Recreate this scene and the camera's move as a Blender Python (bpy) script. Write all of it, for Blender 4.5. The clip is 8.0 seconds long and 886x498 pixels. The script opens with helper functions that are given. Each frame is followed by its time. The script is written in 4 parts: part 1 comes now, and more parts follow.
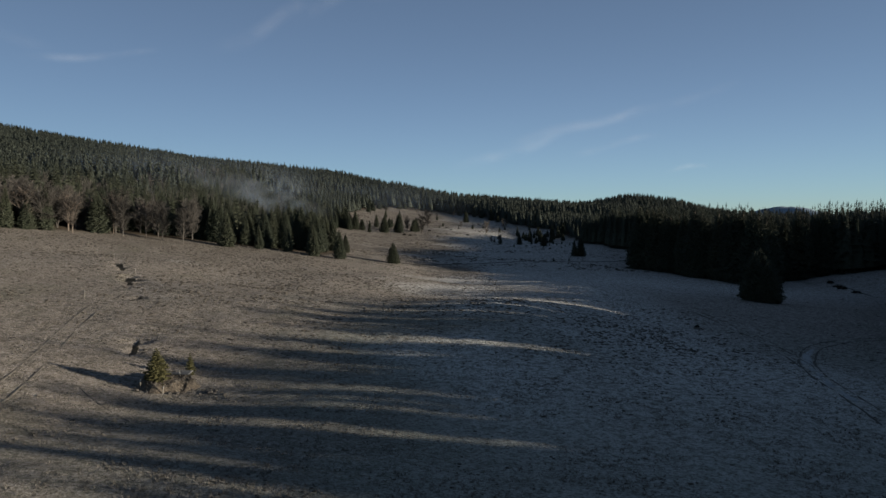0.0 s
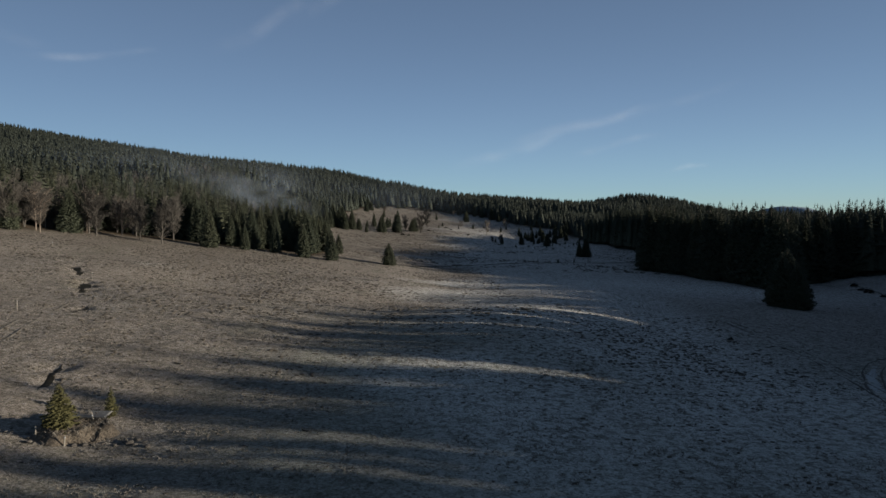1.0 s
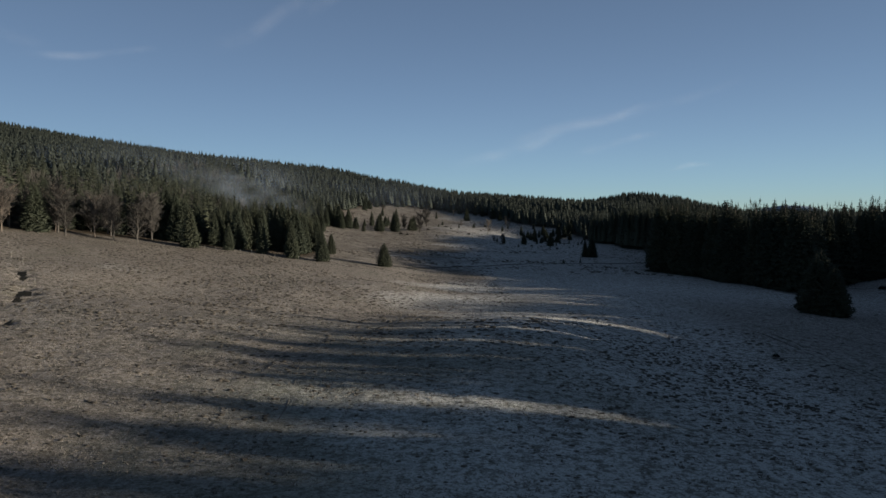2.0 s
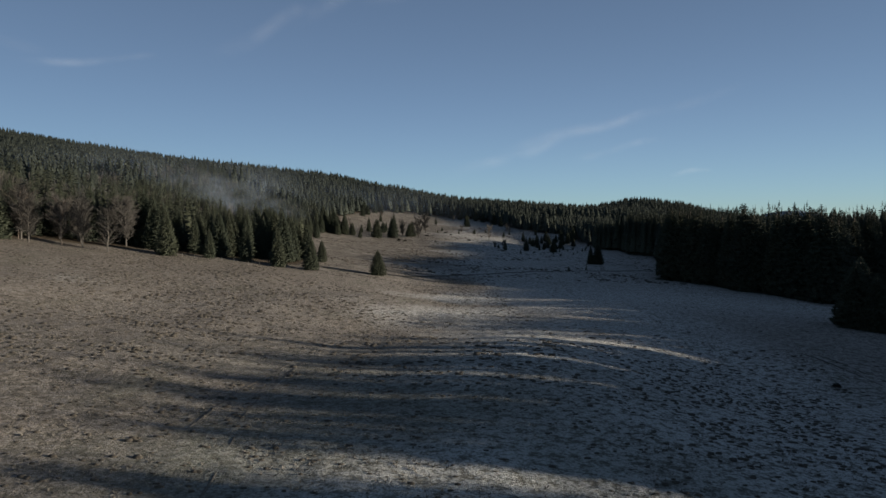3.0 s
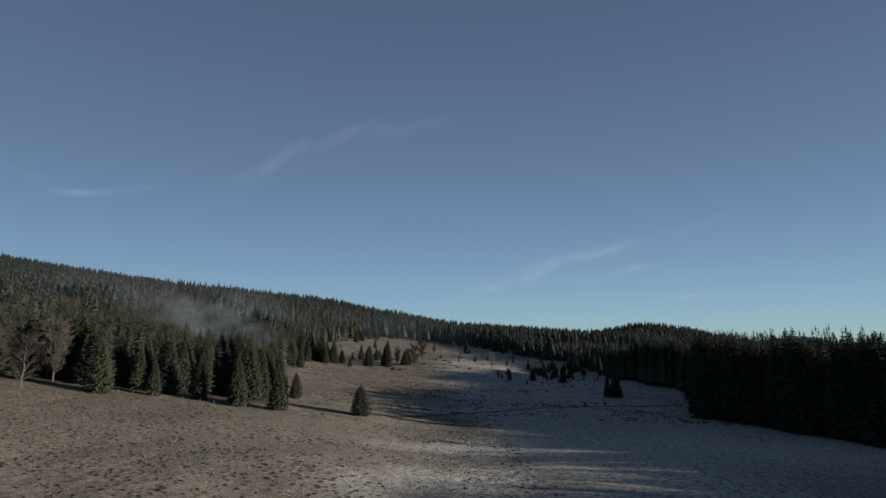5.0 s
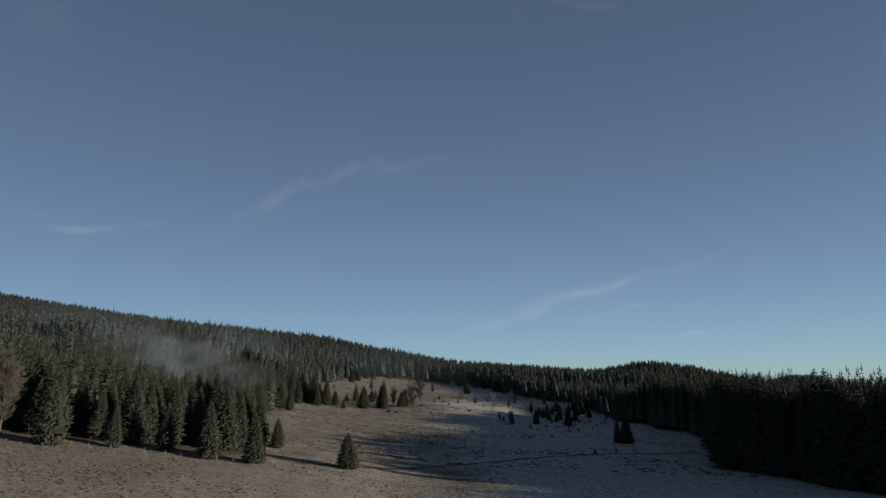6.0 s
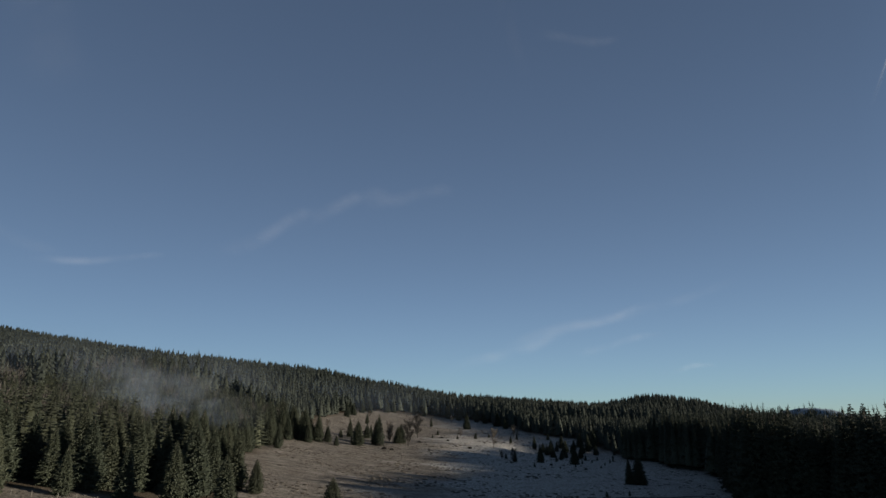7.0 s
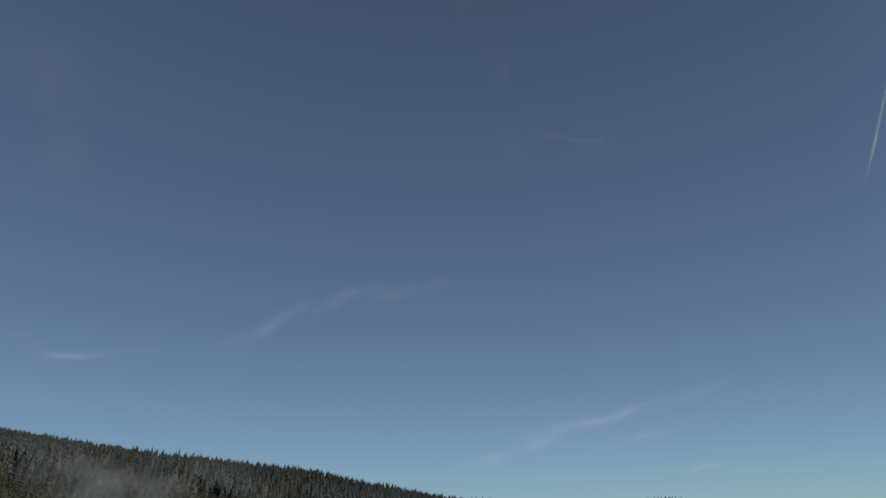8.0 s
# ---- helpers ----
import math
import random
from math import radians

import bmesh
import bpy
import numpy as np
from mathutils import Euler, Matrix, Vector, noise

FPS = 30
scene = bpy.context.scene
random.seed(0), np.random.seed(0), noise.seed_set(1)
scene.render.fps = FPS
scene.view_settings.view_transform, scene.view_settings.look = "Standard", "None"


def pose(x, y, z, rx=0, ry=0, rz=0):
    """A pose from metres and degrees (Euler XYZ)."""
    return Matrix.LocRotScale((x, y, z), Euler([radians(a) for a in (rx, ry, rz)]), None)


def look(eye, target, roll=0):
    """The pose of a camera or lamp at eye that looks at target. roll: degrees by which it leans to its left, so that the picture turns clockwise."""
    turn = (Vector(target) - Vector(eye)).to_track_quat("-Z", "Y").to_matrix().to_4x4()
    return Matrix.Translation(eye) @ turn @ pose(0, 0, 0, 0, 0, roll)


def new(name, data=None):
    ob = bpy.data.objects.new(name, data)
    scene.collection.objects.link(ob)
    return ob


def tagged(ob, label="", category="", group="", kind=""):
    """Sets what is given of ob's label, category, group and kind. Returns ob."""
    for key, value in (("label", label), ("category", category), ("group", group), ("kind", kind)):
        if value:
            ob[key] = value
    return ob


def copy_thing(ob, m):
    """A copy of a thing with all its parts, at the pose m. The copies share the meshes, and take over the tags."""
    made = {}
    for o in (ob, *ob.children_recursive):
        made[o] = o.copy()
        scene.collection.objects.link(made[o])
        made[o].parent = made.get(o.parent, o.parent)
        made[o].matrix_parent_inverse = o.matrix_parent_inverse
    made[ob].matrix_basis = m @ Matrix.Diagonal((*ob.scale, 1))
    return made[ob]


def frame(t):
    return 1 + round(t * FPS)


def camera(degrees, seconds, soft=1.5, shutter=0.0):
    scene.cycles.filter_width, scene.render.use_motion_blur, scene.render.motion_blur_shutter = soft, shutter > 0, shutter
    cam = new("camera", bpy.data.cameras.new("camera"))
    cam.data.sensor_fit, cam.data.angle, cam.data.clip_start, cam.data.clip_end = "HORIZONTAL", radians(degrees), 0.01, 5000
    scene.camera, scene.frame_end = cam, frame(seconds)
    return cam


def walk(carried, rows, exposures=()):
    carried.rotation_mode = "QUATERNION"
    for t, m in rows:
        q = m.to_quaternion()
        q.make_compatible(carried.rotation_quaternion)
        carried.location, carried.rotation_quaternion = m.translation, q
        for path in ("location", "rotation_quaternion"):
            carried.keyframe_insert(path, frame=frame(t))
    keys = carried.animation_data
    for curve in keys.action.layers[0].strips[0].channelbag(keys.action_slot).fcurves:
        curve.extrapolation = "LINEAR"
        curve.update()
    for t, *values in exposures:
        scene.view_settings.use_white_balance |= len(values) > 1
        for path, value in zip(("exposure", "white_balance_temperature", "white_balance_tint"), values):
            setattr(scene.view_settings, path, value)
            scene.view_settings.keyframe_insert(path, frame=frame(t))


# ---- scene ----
cam = camera(73.2, 8.0)
EXPOSURE = 0.87
PATH = [
    (0, (0.508, 1.293, 13.954), (0.487, 3.29, 13.861), -0.1),
    (0.5, (0.642, 7.761, 13.795), (0.621, 9.759, 13.701), -0.1),
    (1, (0.723, 14.16, 13.625), (0.702, 16.158, 13.532), -0.1),
    (1.5, (0.929, 20.692, 13.442), (0.906, 22.69, 13.349), -0.1),
    (1.7, (0.945, 23.355, 13.407), (0.922, 25.353, 13.312), -0.1),
    (2.8, (1.422, 37.353, 13.077), (1.4, 39.351, 12.981), -0.2),
    (3, (1.536, 40.004, 13.054), (1.512, 42.002, 12.979), -0.2),
    (3.5, (1.692, 46.369, 12.93), (1.669, 48.369, 12.954), -0.2),
    (4, (1.859, 52.651, 12.837), (1.836, 54.647, 12.969), -0.3),
    (4.5, (1.964, 58.942, 13.159), (1.942, 60.927, 13.403), -0.3),
    (5, (1.988, 65.209, 13.708), (1.968, 67.18, 14.051), -0.3),
    (5.2, (2.102, 67.646, 13.822), (2.082, 69.609, 14.206), -0.4),
    (5.6, (2.285, 72.68, 14.33), (2.2663, 74.6298, 14.7755), -0.38),
    (6.3, (2.592, 81.464, 15.225), (2.575, 83.4083, 15.692), -0.35),
    (6.5, (2.681, 83.976, 15.48), (2.664, 85.9201, 15.9492), -0.35),
    (6.7, (2.709, 86.546, 15.588), (2.6923, 88.4854, 16.0746), -0.35),
    (7, (2.75, 90.4, 15.75), (2.7349, 92.3177, 16.3177), -0.35),
    (7.2, (2.77, 93.0, 15.83), (2.7561, 94.8989, 16.4578), -0.35),
    (7.5, (2.8, 96.9, 15.95), (2.7869, 98.7705, 16.6579), -0.5),
    (7.8, (2.83, 100.74, 16.04), (2.8188, 102.5722, 16.8418), -0.5),
    (8, (2.85, 103.3, 16.1), (2.8405, 105.105, 16.9614), -0.5),
]
walk(cam, [(t, look(eye, target, roll)) for t, eye, target, roll in PATH], exposures=[(0, EXPOSURE), (4, EXPOSURE), (5.2, EXPOSURE - 0.08), (6.8, EXPOSURE - 0.1), (8, EXPOSURE - 0.22)])

# ---------------------------------------------------------------- sky and sun
SUN_HIGH, SUN_ROUND = radians(8.45), radians(98)  # height, and bearing from ahead (+y) towards +x
world = bpy.data.worlds.new("sky")
scene.world = world
world.use_nodes = True
wn = world.node_tree
wn.nodes.clear()
sky = wn.nodes.new("ShaderNodeTexSky")
sky.sky_type, sky.sun_disc = "NISHITA", False
sky.sun_elevation, sky.sun_rotation = SUN_HIGH, SUN_ROUND
sky.altitude, sky.air_density, sky.dust_density, sky.ozone_density = 1100, 0.8, 0.0, 4.2
grade = wn.nodes.new("ShaderNodeHueSaturation")
grade.inputs["Saturation"].default_value = 0.72
back = wn.nodes.new("ShaderNodeBackground")
back.inputs["Strength"].default_value = 0.0725
wout = wn.nodes.new("ShaderNodeOutputWorld")
wn.links.new(sky.outputs["Color"], grade.inputs["Color"])
tint = wn.nodes.new("ShaderNodeMix")
tint.data_type, tint.blend_type = "RGBA", "MULTIPLY"
tint.inputs[0].default_value = 1.0
wn.links.new(grade.outputs["Color"], tint.inputs[6])
# the sky is scaled by its angle to the sun: less of the dark band that a clean sky has square to the sun
where = wn.nodes.new("ShaderNodeTexCoord")
across = wn.nodes.new("ShaderNodeVectorMath")
across.operation = "DOT_PRODUCT"
across.inputs[1].default_value = (math.sin(SUN_ROUND) * math.cos(SUN_HIGH), math.cos(SUN_ROUND) * math.cos(SUN_HIGH), math.sin(SUN_HIGH))
wn.links.new(where.outputs["Generated"], across.inputs[0])


def world_math(op, a, b):
    node = wn.nodes.new("ShaderNodeMath")
    node.operation = op
    for socket, value in zip(node.inputs, (a, b)):
        if isinstance(value, float):
            socket.default_value = value
        else:
            wn.links.new(value, socket)
    return node.outputs[0]


rise = wn.nodes.new("ShaderNodeSeparateXYZ")
wn.links.new(where.outputs["Generated"], rise.inputs[0])
low = world_math("SUBTRACT", 1.0, world_math("MINIMUM", world_math("MULTIPLY", world_math("MAXIMUM", rise.outputs["Z"], 0.0), 5.0), 1.0))
hue = wn.nodes.new("ShaderNodeMix")  # paler and less blue towards the horizon
hue.data_type = "RGBA"
wn.links.new(low, hue.inputs[0])
hue.inputs[6].default_value, hue.inputs[7].default_value = (0.935, 1.0, 0.96, 1), (0.965, 1.0, 0.93, 1)
wn.links.new(hue.outputs[2], tint.inputs[7])
# cut held past 0.5, so unseen sky towards the sun brightens the shade
side = world_math("MINIMUM", across.outputs["Value"], 0.5)
square = world_math("MULTIPLY", side, side)
even = world_math("DIVIDE", 1.13, world_math("ADD", world_math("MULTIPLY", square, 1.0), 1.0))
veil = wn.nodes.new("ShaderNodeVectorMath")
veil.operation = "SCALE"
wn.links.new(tint.outputs[2], veil.inputs[0])
wn.links.new(even, veil.inputs["Scale"])
wn.links.new(veil.outputs[0], back.inputs["Color"])
wn.links.new(back.outputs["Background"], wout.inputs["Surface"])

sun = new("sun", bpy.data.lights.new("sun", "SUN"))
sun.data.energy, sun.data.angle, sun.data.color = 5.0, radians(0.7), (1.0, 0.9, 0.77)
sun.matrix_world = look((math.sin(SUN_ROUND) * math.cos(SUN_HIGH) * 900, math.cos(SUN_ROUND) * math.cos(SUN_HIGH) * 900,
                         math.sin(SUN_HIGH) * 900), (0, 0, 0))


# ---------------------------------------------------------------- materials
class Nodes:
    """A short way to write a node material."""

    def __init__(self, name):
        self.mat = bpy.data.materials.new(name)
        self.mat.use_nodes = True
        self.tree = self.mat.node_tree
        self.tree.nodes.clear()
        self.out = self.tree.nodes.new("ShaderNodeOutputMaterial")
        self.pos = self.add("ShaderNodeNewGeometry").outputs["Position"]

    def add(self, kind, **sets):
        node = self.tree.nodes.new(kind)
        if "operation" in sets:
            node.operation = sets["operation"]
        if "data_type" in sets:
            node.data_type = sets["data_type"]
        if "interpolation_type" in sets:
            node.interpolation_type = sets["interpolation_type"]
        if "attribute_name" in sets:
            node.attribute_name = sets["attribute_name"]
        return node

    def put(self, socket, value):
        if isinstance(value, bpy.types.NodeSocket):
            self.tree.links.new(value, socket)
        elif isinstance(value, tuple) and len(value) == 3 and socket.type == "RGBA":
            socket.default_value = (*value, 1)
        else:
            socket.default_value = value

    def noise(self, size, detail=4, rough=0.55, at=None, stretch=None):
        node = self.add("ShaderNodeTexNoise")
        vec = at or self.pos
        if stretch:
            m = self.add("ShaderNodeVectorMath", operation="MULTIPLY")
            self.put(m.inputs[0], vec)
            self.put(m.inputs[1], stretch)
            vec = m.outputs[0]
        self.put(node.inputs["Vector"], vec)
        self.put(node.inputs["Scale"], 1 / size)
        self.put(node.inputs["Detail"], detail)
        self.put(node.inputs["Roughness"], rough)
        return node.outputs["Fac"]

    def span(self, value, a, b, c=0.0, d=1.0, soft=False):
        node = self.add("ShaderNodeMapRange", interpolation_type="SMOOTHSTEP" if soft else "LINEAR")
        for k, v in zip(range(5), (value, a, b, c, d)):
            self.put(node.inputs[k], v)
        return node.outputs[0]

    def math(self, op, a, b=0.0):
        node = self.add("ShaderNodeMath", operation=op)
        self.put(node.inputs[0], a)
        self.put(node.inputs[1], b)
        return node.outputs[0]

    def mix(self, fac, a, b):
        node = self.add("ShaderNodeMix", data_type="RGBA")
        self.put(node.inputs[0], fac)
        self.put(node.inputs[6], a)
        self.put(node.inputs[7], b)
        return node.outputs[2]

    def finish(self, colour, rough=0.9, bump=None, depth=0.1, gloss=0.2, strength=1.0):
        s = self.add("ShaderNodeBsdfPrincipled")
        self.put(s.inputs["Base Color"], colour)
        self.put(s.inputs["Roughness"], rough)
        self.put(s.inputs["Specular IOR Level"], gloss)
        if bump is not None:
            b = self.add("ShaderNodeBump")
            self.put(b.inputs["Height"], bump)
            self.put(b.inputs["Distance"], depth)
            self.put(b.inputs["Strength"], strength)
            self.put(s.inputs["Normal"], b.outputs[0])
        self.put(self.out.inputs["Surface"], s.outputs[0])
        return self.mat


def attribute(n, name):
    return n.add("ShaderNodeAttribute", attribute_name=name).outputs["Fac"]


def make_ground_material():
    n = Nodes("frosted dry pasture")
    x = n.add("ShaderNodeSeparateXYZ")
    n.put(x.inputs[0], n.pos)
    tuft = n.noise(0.55, 5, 0.65)
    blade = n.noise(0.16, 3, 0.7)
    patch = n.noise(9, 4, 0.6)
    lump = n.noise(0.6, 4, 0.75, stretch=(0.75, 1.0, 1.0))
    field = n.noise(38, 3, 0.5)
    straw = n.mix(n.span(field, 0.35, 0.65), (0.24, 0.208, 0.172), (0.195, 0.167, 0.138))
    straw = n.mix(n.span(patch, 0.42, 0.72), straw, (0.145, 0.122, 0.102))
    straw = n.mix(n.span(blade, 0.4, 0.75), straw, (0.255, 0.226, 0.192))
    dark = n.mix(n.span(patch, 0.3, 0.7), (0.055, 0.05, 0.035), (0.085, 0.073, 0.055))
    grass = n.mix(n.span(tuft, 0.46, 0.34, 0, 0.7), straw, dark)
    heather = n.span(n.noise(1.7, 4, 0.7, stretch=(1.0, 1.0, 1.0)), 0.6, 0.7)
    grass = n.mix(n.math("MULTIPLY", heather, 0.5), grass, (0.075, 0.062, 0.046))
    # dark specks in the colour stand for the shaded sides of tussocks
    spot = n.span(n.noise(0.9, 6, 0.75, stretch=(0.55, 1.0, 1.0)), 0.49, 0.43)
    grass = n.mix(n.math("MULTIPLY", spot, n.span(field, 0.3, 0.7, 0.45, 0.85)), grass, dark)
    moss = n.span(n.noise(14, 4, 0.6, stretch=(1.0, 0.6, 1.0)), 0.56, 0.7, 0, 0.5)
    grass = n.mix(moss, grass, (0.1, 0.098, 0.062))
    # damp grass, with the greener, cooler tone of shade put into its colour
    damp = n.math("MULTIPLY", n.span(x.outputs[1], 120, 70, soft=True), n.span(n.math("ADD", x.outputs[0], n.span(field, 0.3, 0.7, -14, 14)), -34, 2, soft=True))
    grass = n.mix(n.math("MULTIPLY", damp, n.span(patch, 0.3, 0.7, 0.5, 0.85)), grass, n.mix(n.span(blade, 0.35, 0.65), (0.13, 0.147, 0.113), (0.252, 0.275, 0.23)))
    # rime lies on the low side of the pasture, in patches; thickened to brighten the shade
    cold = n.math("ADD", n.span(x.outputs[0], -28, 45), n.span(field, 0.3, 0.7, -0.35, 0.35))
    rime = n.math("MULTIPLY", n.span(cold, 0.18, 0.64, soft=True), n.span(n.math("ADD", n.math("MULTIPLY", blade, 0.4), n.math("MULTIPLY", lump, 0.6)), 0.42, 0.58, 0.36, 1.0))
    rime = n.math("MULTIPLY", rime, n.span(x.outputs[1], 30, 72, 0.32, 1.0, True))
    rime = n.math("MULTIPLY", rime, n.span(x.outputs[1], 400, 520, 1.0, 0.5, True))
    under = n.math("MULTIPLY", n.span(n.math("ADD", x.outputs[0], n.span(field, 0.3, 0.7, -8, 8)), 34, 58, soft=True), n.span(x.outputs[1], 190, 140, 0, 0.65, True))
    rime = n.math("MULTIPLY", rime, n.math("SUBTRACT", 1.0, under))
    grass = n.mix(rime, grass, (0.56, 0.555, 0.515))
    # relief shading put into colour: grit and lumps darker in dips, paler on tips
    grit = n.noise(0.21, 5, 0.8, stretch=(0.7, 1.0, 1.0))
    grass = n.mix(n.span(grit, 0.5, 0.39, 0, 0.85), grass, dark)
    grass = n.mix(n.span(grit, 0.55, 0.66, 0, 0.65), grass, (0.36, 0.34, 0.31))
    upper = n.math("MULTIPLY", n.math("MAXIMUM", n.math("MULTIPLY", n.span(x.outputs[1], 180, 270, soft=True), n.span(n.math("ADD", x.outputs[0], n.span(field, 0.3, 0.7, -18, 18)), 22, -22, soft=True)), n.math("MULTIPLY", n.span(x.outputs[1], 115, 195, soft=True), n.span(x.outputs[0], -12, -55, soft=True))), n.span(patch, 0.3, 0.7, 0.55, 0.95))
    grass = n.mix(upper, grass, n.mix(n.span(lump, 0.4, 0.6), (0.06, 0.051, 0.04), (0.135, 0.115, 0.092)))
    far = n.math("MULTIPLY", n.span(x.outputs[1], 30, 85, 0.3, 1.0, True), n.span(x.outputs[0], -25, 10, 0.5, 1.0))
    grass = n.mix(n.math("MULTIPLY", n.span(lump, 0.5, 0.4, 0, 0.75), far), grass, dark)
    grass = n.mix(n.math("MULTIPLY", n.span(lump, 0.54, 0.66, 0, 0.6), far), grass, (0.33, 0.305, 0.27))
    ledge = n.noise(3.4, 5, 0.72, stretch=(0.45, 1.0, 1.0))
    high = n.math("MULTIPLY", n.span(x.outputs[1], 170, 240, soft=True), n.span(rime, 0.0, 0.8, 1.0, 0.35))
    grass = n.mix(n.math("MULTIPLY", n.span(ledge, 0.5, 0.38, 0, 0.6), high), grass, (0.05, 0.044, 0.034))
    grass = n.mix(n.math("MULTIPLY", n.span(ledge, 0.54, 0.68, 0, 0.55), high), grass, (0.31, 0.285, 0.25))
    litter = n.mix(n.span(blade, 0.35, 0.7), (0.035, 0.028, 0.018), (0.08, 0.06, 0.04))
    grass = n.mix(attribute(n, "woods"), grass, litter)
    relief = n.math("ADD", n.math("MULTIPLY", tuft, 0.6), n.math("MULTIPLY", n.math("ADD", blade, grit), 0.32))
    relief = n.math("ADD", relief, n.math("MULTIPLY", lump, far))
    relief = n.math("ADD", relief, n.math("MULTIPLY", n.math("MULTIPLY", ledge, 2.2), high))
    dry = n.add("ShaderNodeVectorMath", operation="SCALE")
    n.put(dry.inputs[0], grass)
    n.put(dry.inputs["Scale"], 1.05)
    return n.finish(dry.outputs[0], 0.95, relief, 0.42, 0.1)


def make_needles(name, a, b, frost=0.0):
    n = Nodes(name)
    info = n.add("ShaderNodeObjectInfo").outputs["Random"]
    isle = n.add("ShaderNodeNewGeometry").outputs["Random Per Island"]
    grain = n.noise(0.35, 3, 0.7)
    wide = n.noise(23, 2, 0.5)
    c = n.mix(n.span(grain, 0.3, 0.7), a, b)
    c = n.mix(n.math("MULTIPLY", info, 0.5), c, (b[0] * 1.1, b[1] * 1.0, b[2] * 0.9))
    c = n.mix(n.math("MULTIPLY", isle, 0.45), c, (a[0] * 0.6, a[1] * 0.6, a[2] * 0.6))
    c = n.mix(n.span(wide, 0.5, 0.75, 0, 0.3), c, (0.045, 0.045, 0.03))
    if frost:
        c = n.mix(n.math("MULTIPLY", n.span(grain, 0.5, 0.75), frost), c, (0.3, 0.33, 0.34))
    return n.finish(c, 0.8, grain, 0.08, 0.15)


def make_plain(name, a, b, size, rough=0.85, depth=0.02, gloss=0.25):
    n = Nodes(name)
    fine, wide = n.noise(size, 5, 0.65), n.noise(size * 9, 3, 0.5)
    c = n.mix(n.span(fine, 0.3, 0.7), a, b)
    c = n.mix(n.span(wide, 0.45, 0.75, 0, 0.5), c, tuple(v * 0.6 for v in a))
    return n.finish(c, rough, fine, depth, gloss)


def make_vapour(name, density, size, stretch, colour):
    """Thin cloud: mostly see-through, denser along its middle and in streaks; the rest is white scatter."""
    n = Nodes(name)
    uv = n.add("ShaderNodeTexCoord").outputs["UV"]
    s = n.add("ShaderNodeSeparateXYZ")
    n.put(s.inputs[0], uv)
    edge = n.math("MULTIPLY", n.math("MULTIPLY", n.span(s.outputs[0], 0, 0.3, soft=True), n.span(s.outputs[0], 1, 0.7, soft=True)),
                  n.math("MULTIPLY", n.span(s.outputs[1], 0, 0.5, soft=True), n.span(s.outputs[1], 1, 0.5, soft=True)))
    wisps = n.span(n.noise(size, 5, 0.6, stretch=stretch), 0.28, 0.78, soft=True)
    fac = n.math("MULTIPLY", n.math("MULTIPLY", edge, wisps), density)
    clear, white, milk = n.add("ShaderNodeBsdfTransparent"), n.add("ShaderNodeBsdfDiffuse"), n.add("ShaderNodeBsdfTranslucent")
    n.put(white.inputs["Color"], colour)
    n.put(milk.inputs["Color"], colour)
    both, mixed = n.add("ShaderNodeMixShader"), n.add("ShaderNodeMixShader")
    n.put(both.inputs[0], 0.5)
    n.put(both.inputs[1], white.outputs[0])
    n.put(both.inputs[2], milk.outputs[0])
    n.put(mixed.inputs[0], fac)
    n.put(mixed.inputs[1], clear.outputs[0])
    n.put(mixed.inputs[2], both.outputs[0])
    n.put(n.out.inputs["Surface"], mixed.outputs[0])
    return n.mat


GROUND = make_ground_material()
NEEDLES = make_needles("spruce needles", (0.021, 0.028, 0.0175), (0.05, 0.057, 0.035), 0.1)
NEEDLES_YOUNG = make_needles("young spruce needles", (0.036, 0.038, 0.014), (0.08, 0.076, 0.03))
NEEDLES_FAR = make_needles("distant spruce needles", (0.02, 0.027, 0.021), (0.038, 0.046, 0.034), 0.1)
BARK = make_plain("grey brown bark", (0.11, 0.085, 0.065), (0.2, 0.165, 0.13), 0.12)
BIRCH = make_plain("pale bark", (0.055, 0.049, 0.041), (0.105, 0.095, 0.08), 0.25)
TWIGS = make_plain("bare brown twigs", (0.046, 0.042, 0.036), (0.078, 0.07, 0.06), 0.4)
SCRUB = make_plain("dark heath scrub", (0.012, 0.012, 0.009), (0.024, 0.022, 0.016), 0.2)
STRAW = make_plain("dry grass blades", (0.085, 0.075, 0.06), (0.205, 0.185, 0.155), 0.3)
TUSSOCK = make_plain("dark tussock", (0.042, 0.036, 0.027), (0.085, 0.072, 0.055), 0.25)
SOIL = make_plain("trodden damp soil", (0.085, 0.075, 0.06), (0.14, 0.123, 0.098), 0.3, 0.9, 0.05)
DIRT = make_plain("dry dug earth", (0.045, 0.037, 0.028), (0.14, 0.115, 0.085), 0.14, 0.95, 0.08)
STONE = make_plain("pale limestone", (0.05, 0.044, 0.037), (0.12, 0.107, 0.09), 0.18, 0.85, 0.05)
SLAB = make_plain("weathered grey slab", (0.085, 0.085, 0.08), (0.17, 0.165, 0.155), 0.3, 0.9, 0.03)
POST_WOOD = make_plain("weathered post wood", (0.16, 0.145, 0.12), (0.26, 0.24, 0.2), 0.08)
MIRE = make_plain("dark churned rut", (0.045, 0.041, 0.034), (0.09, 0.08, 0.064), 0.3, 0.9, 0.05)
RIME = make_plain("rimed short grass", (0.2, 0.21, 0.2), (0.33, 0.345, 0.335), 0.3, 0.9, 0.05)
# near-black: the gullies' deep shade is put into the wet bed's colour
SHADED_PEAT = make_plain("wet peat with deep shade in its black", (0.006, 0.006, 0.005), (0.016, 0.015, 0.011), 0.4, 0.75, 0.05, 0.1)
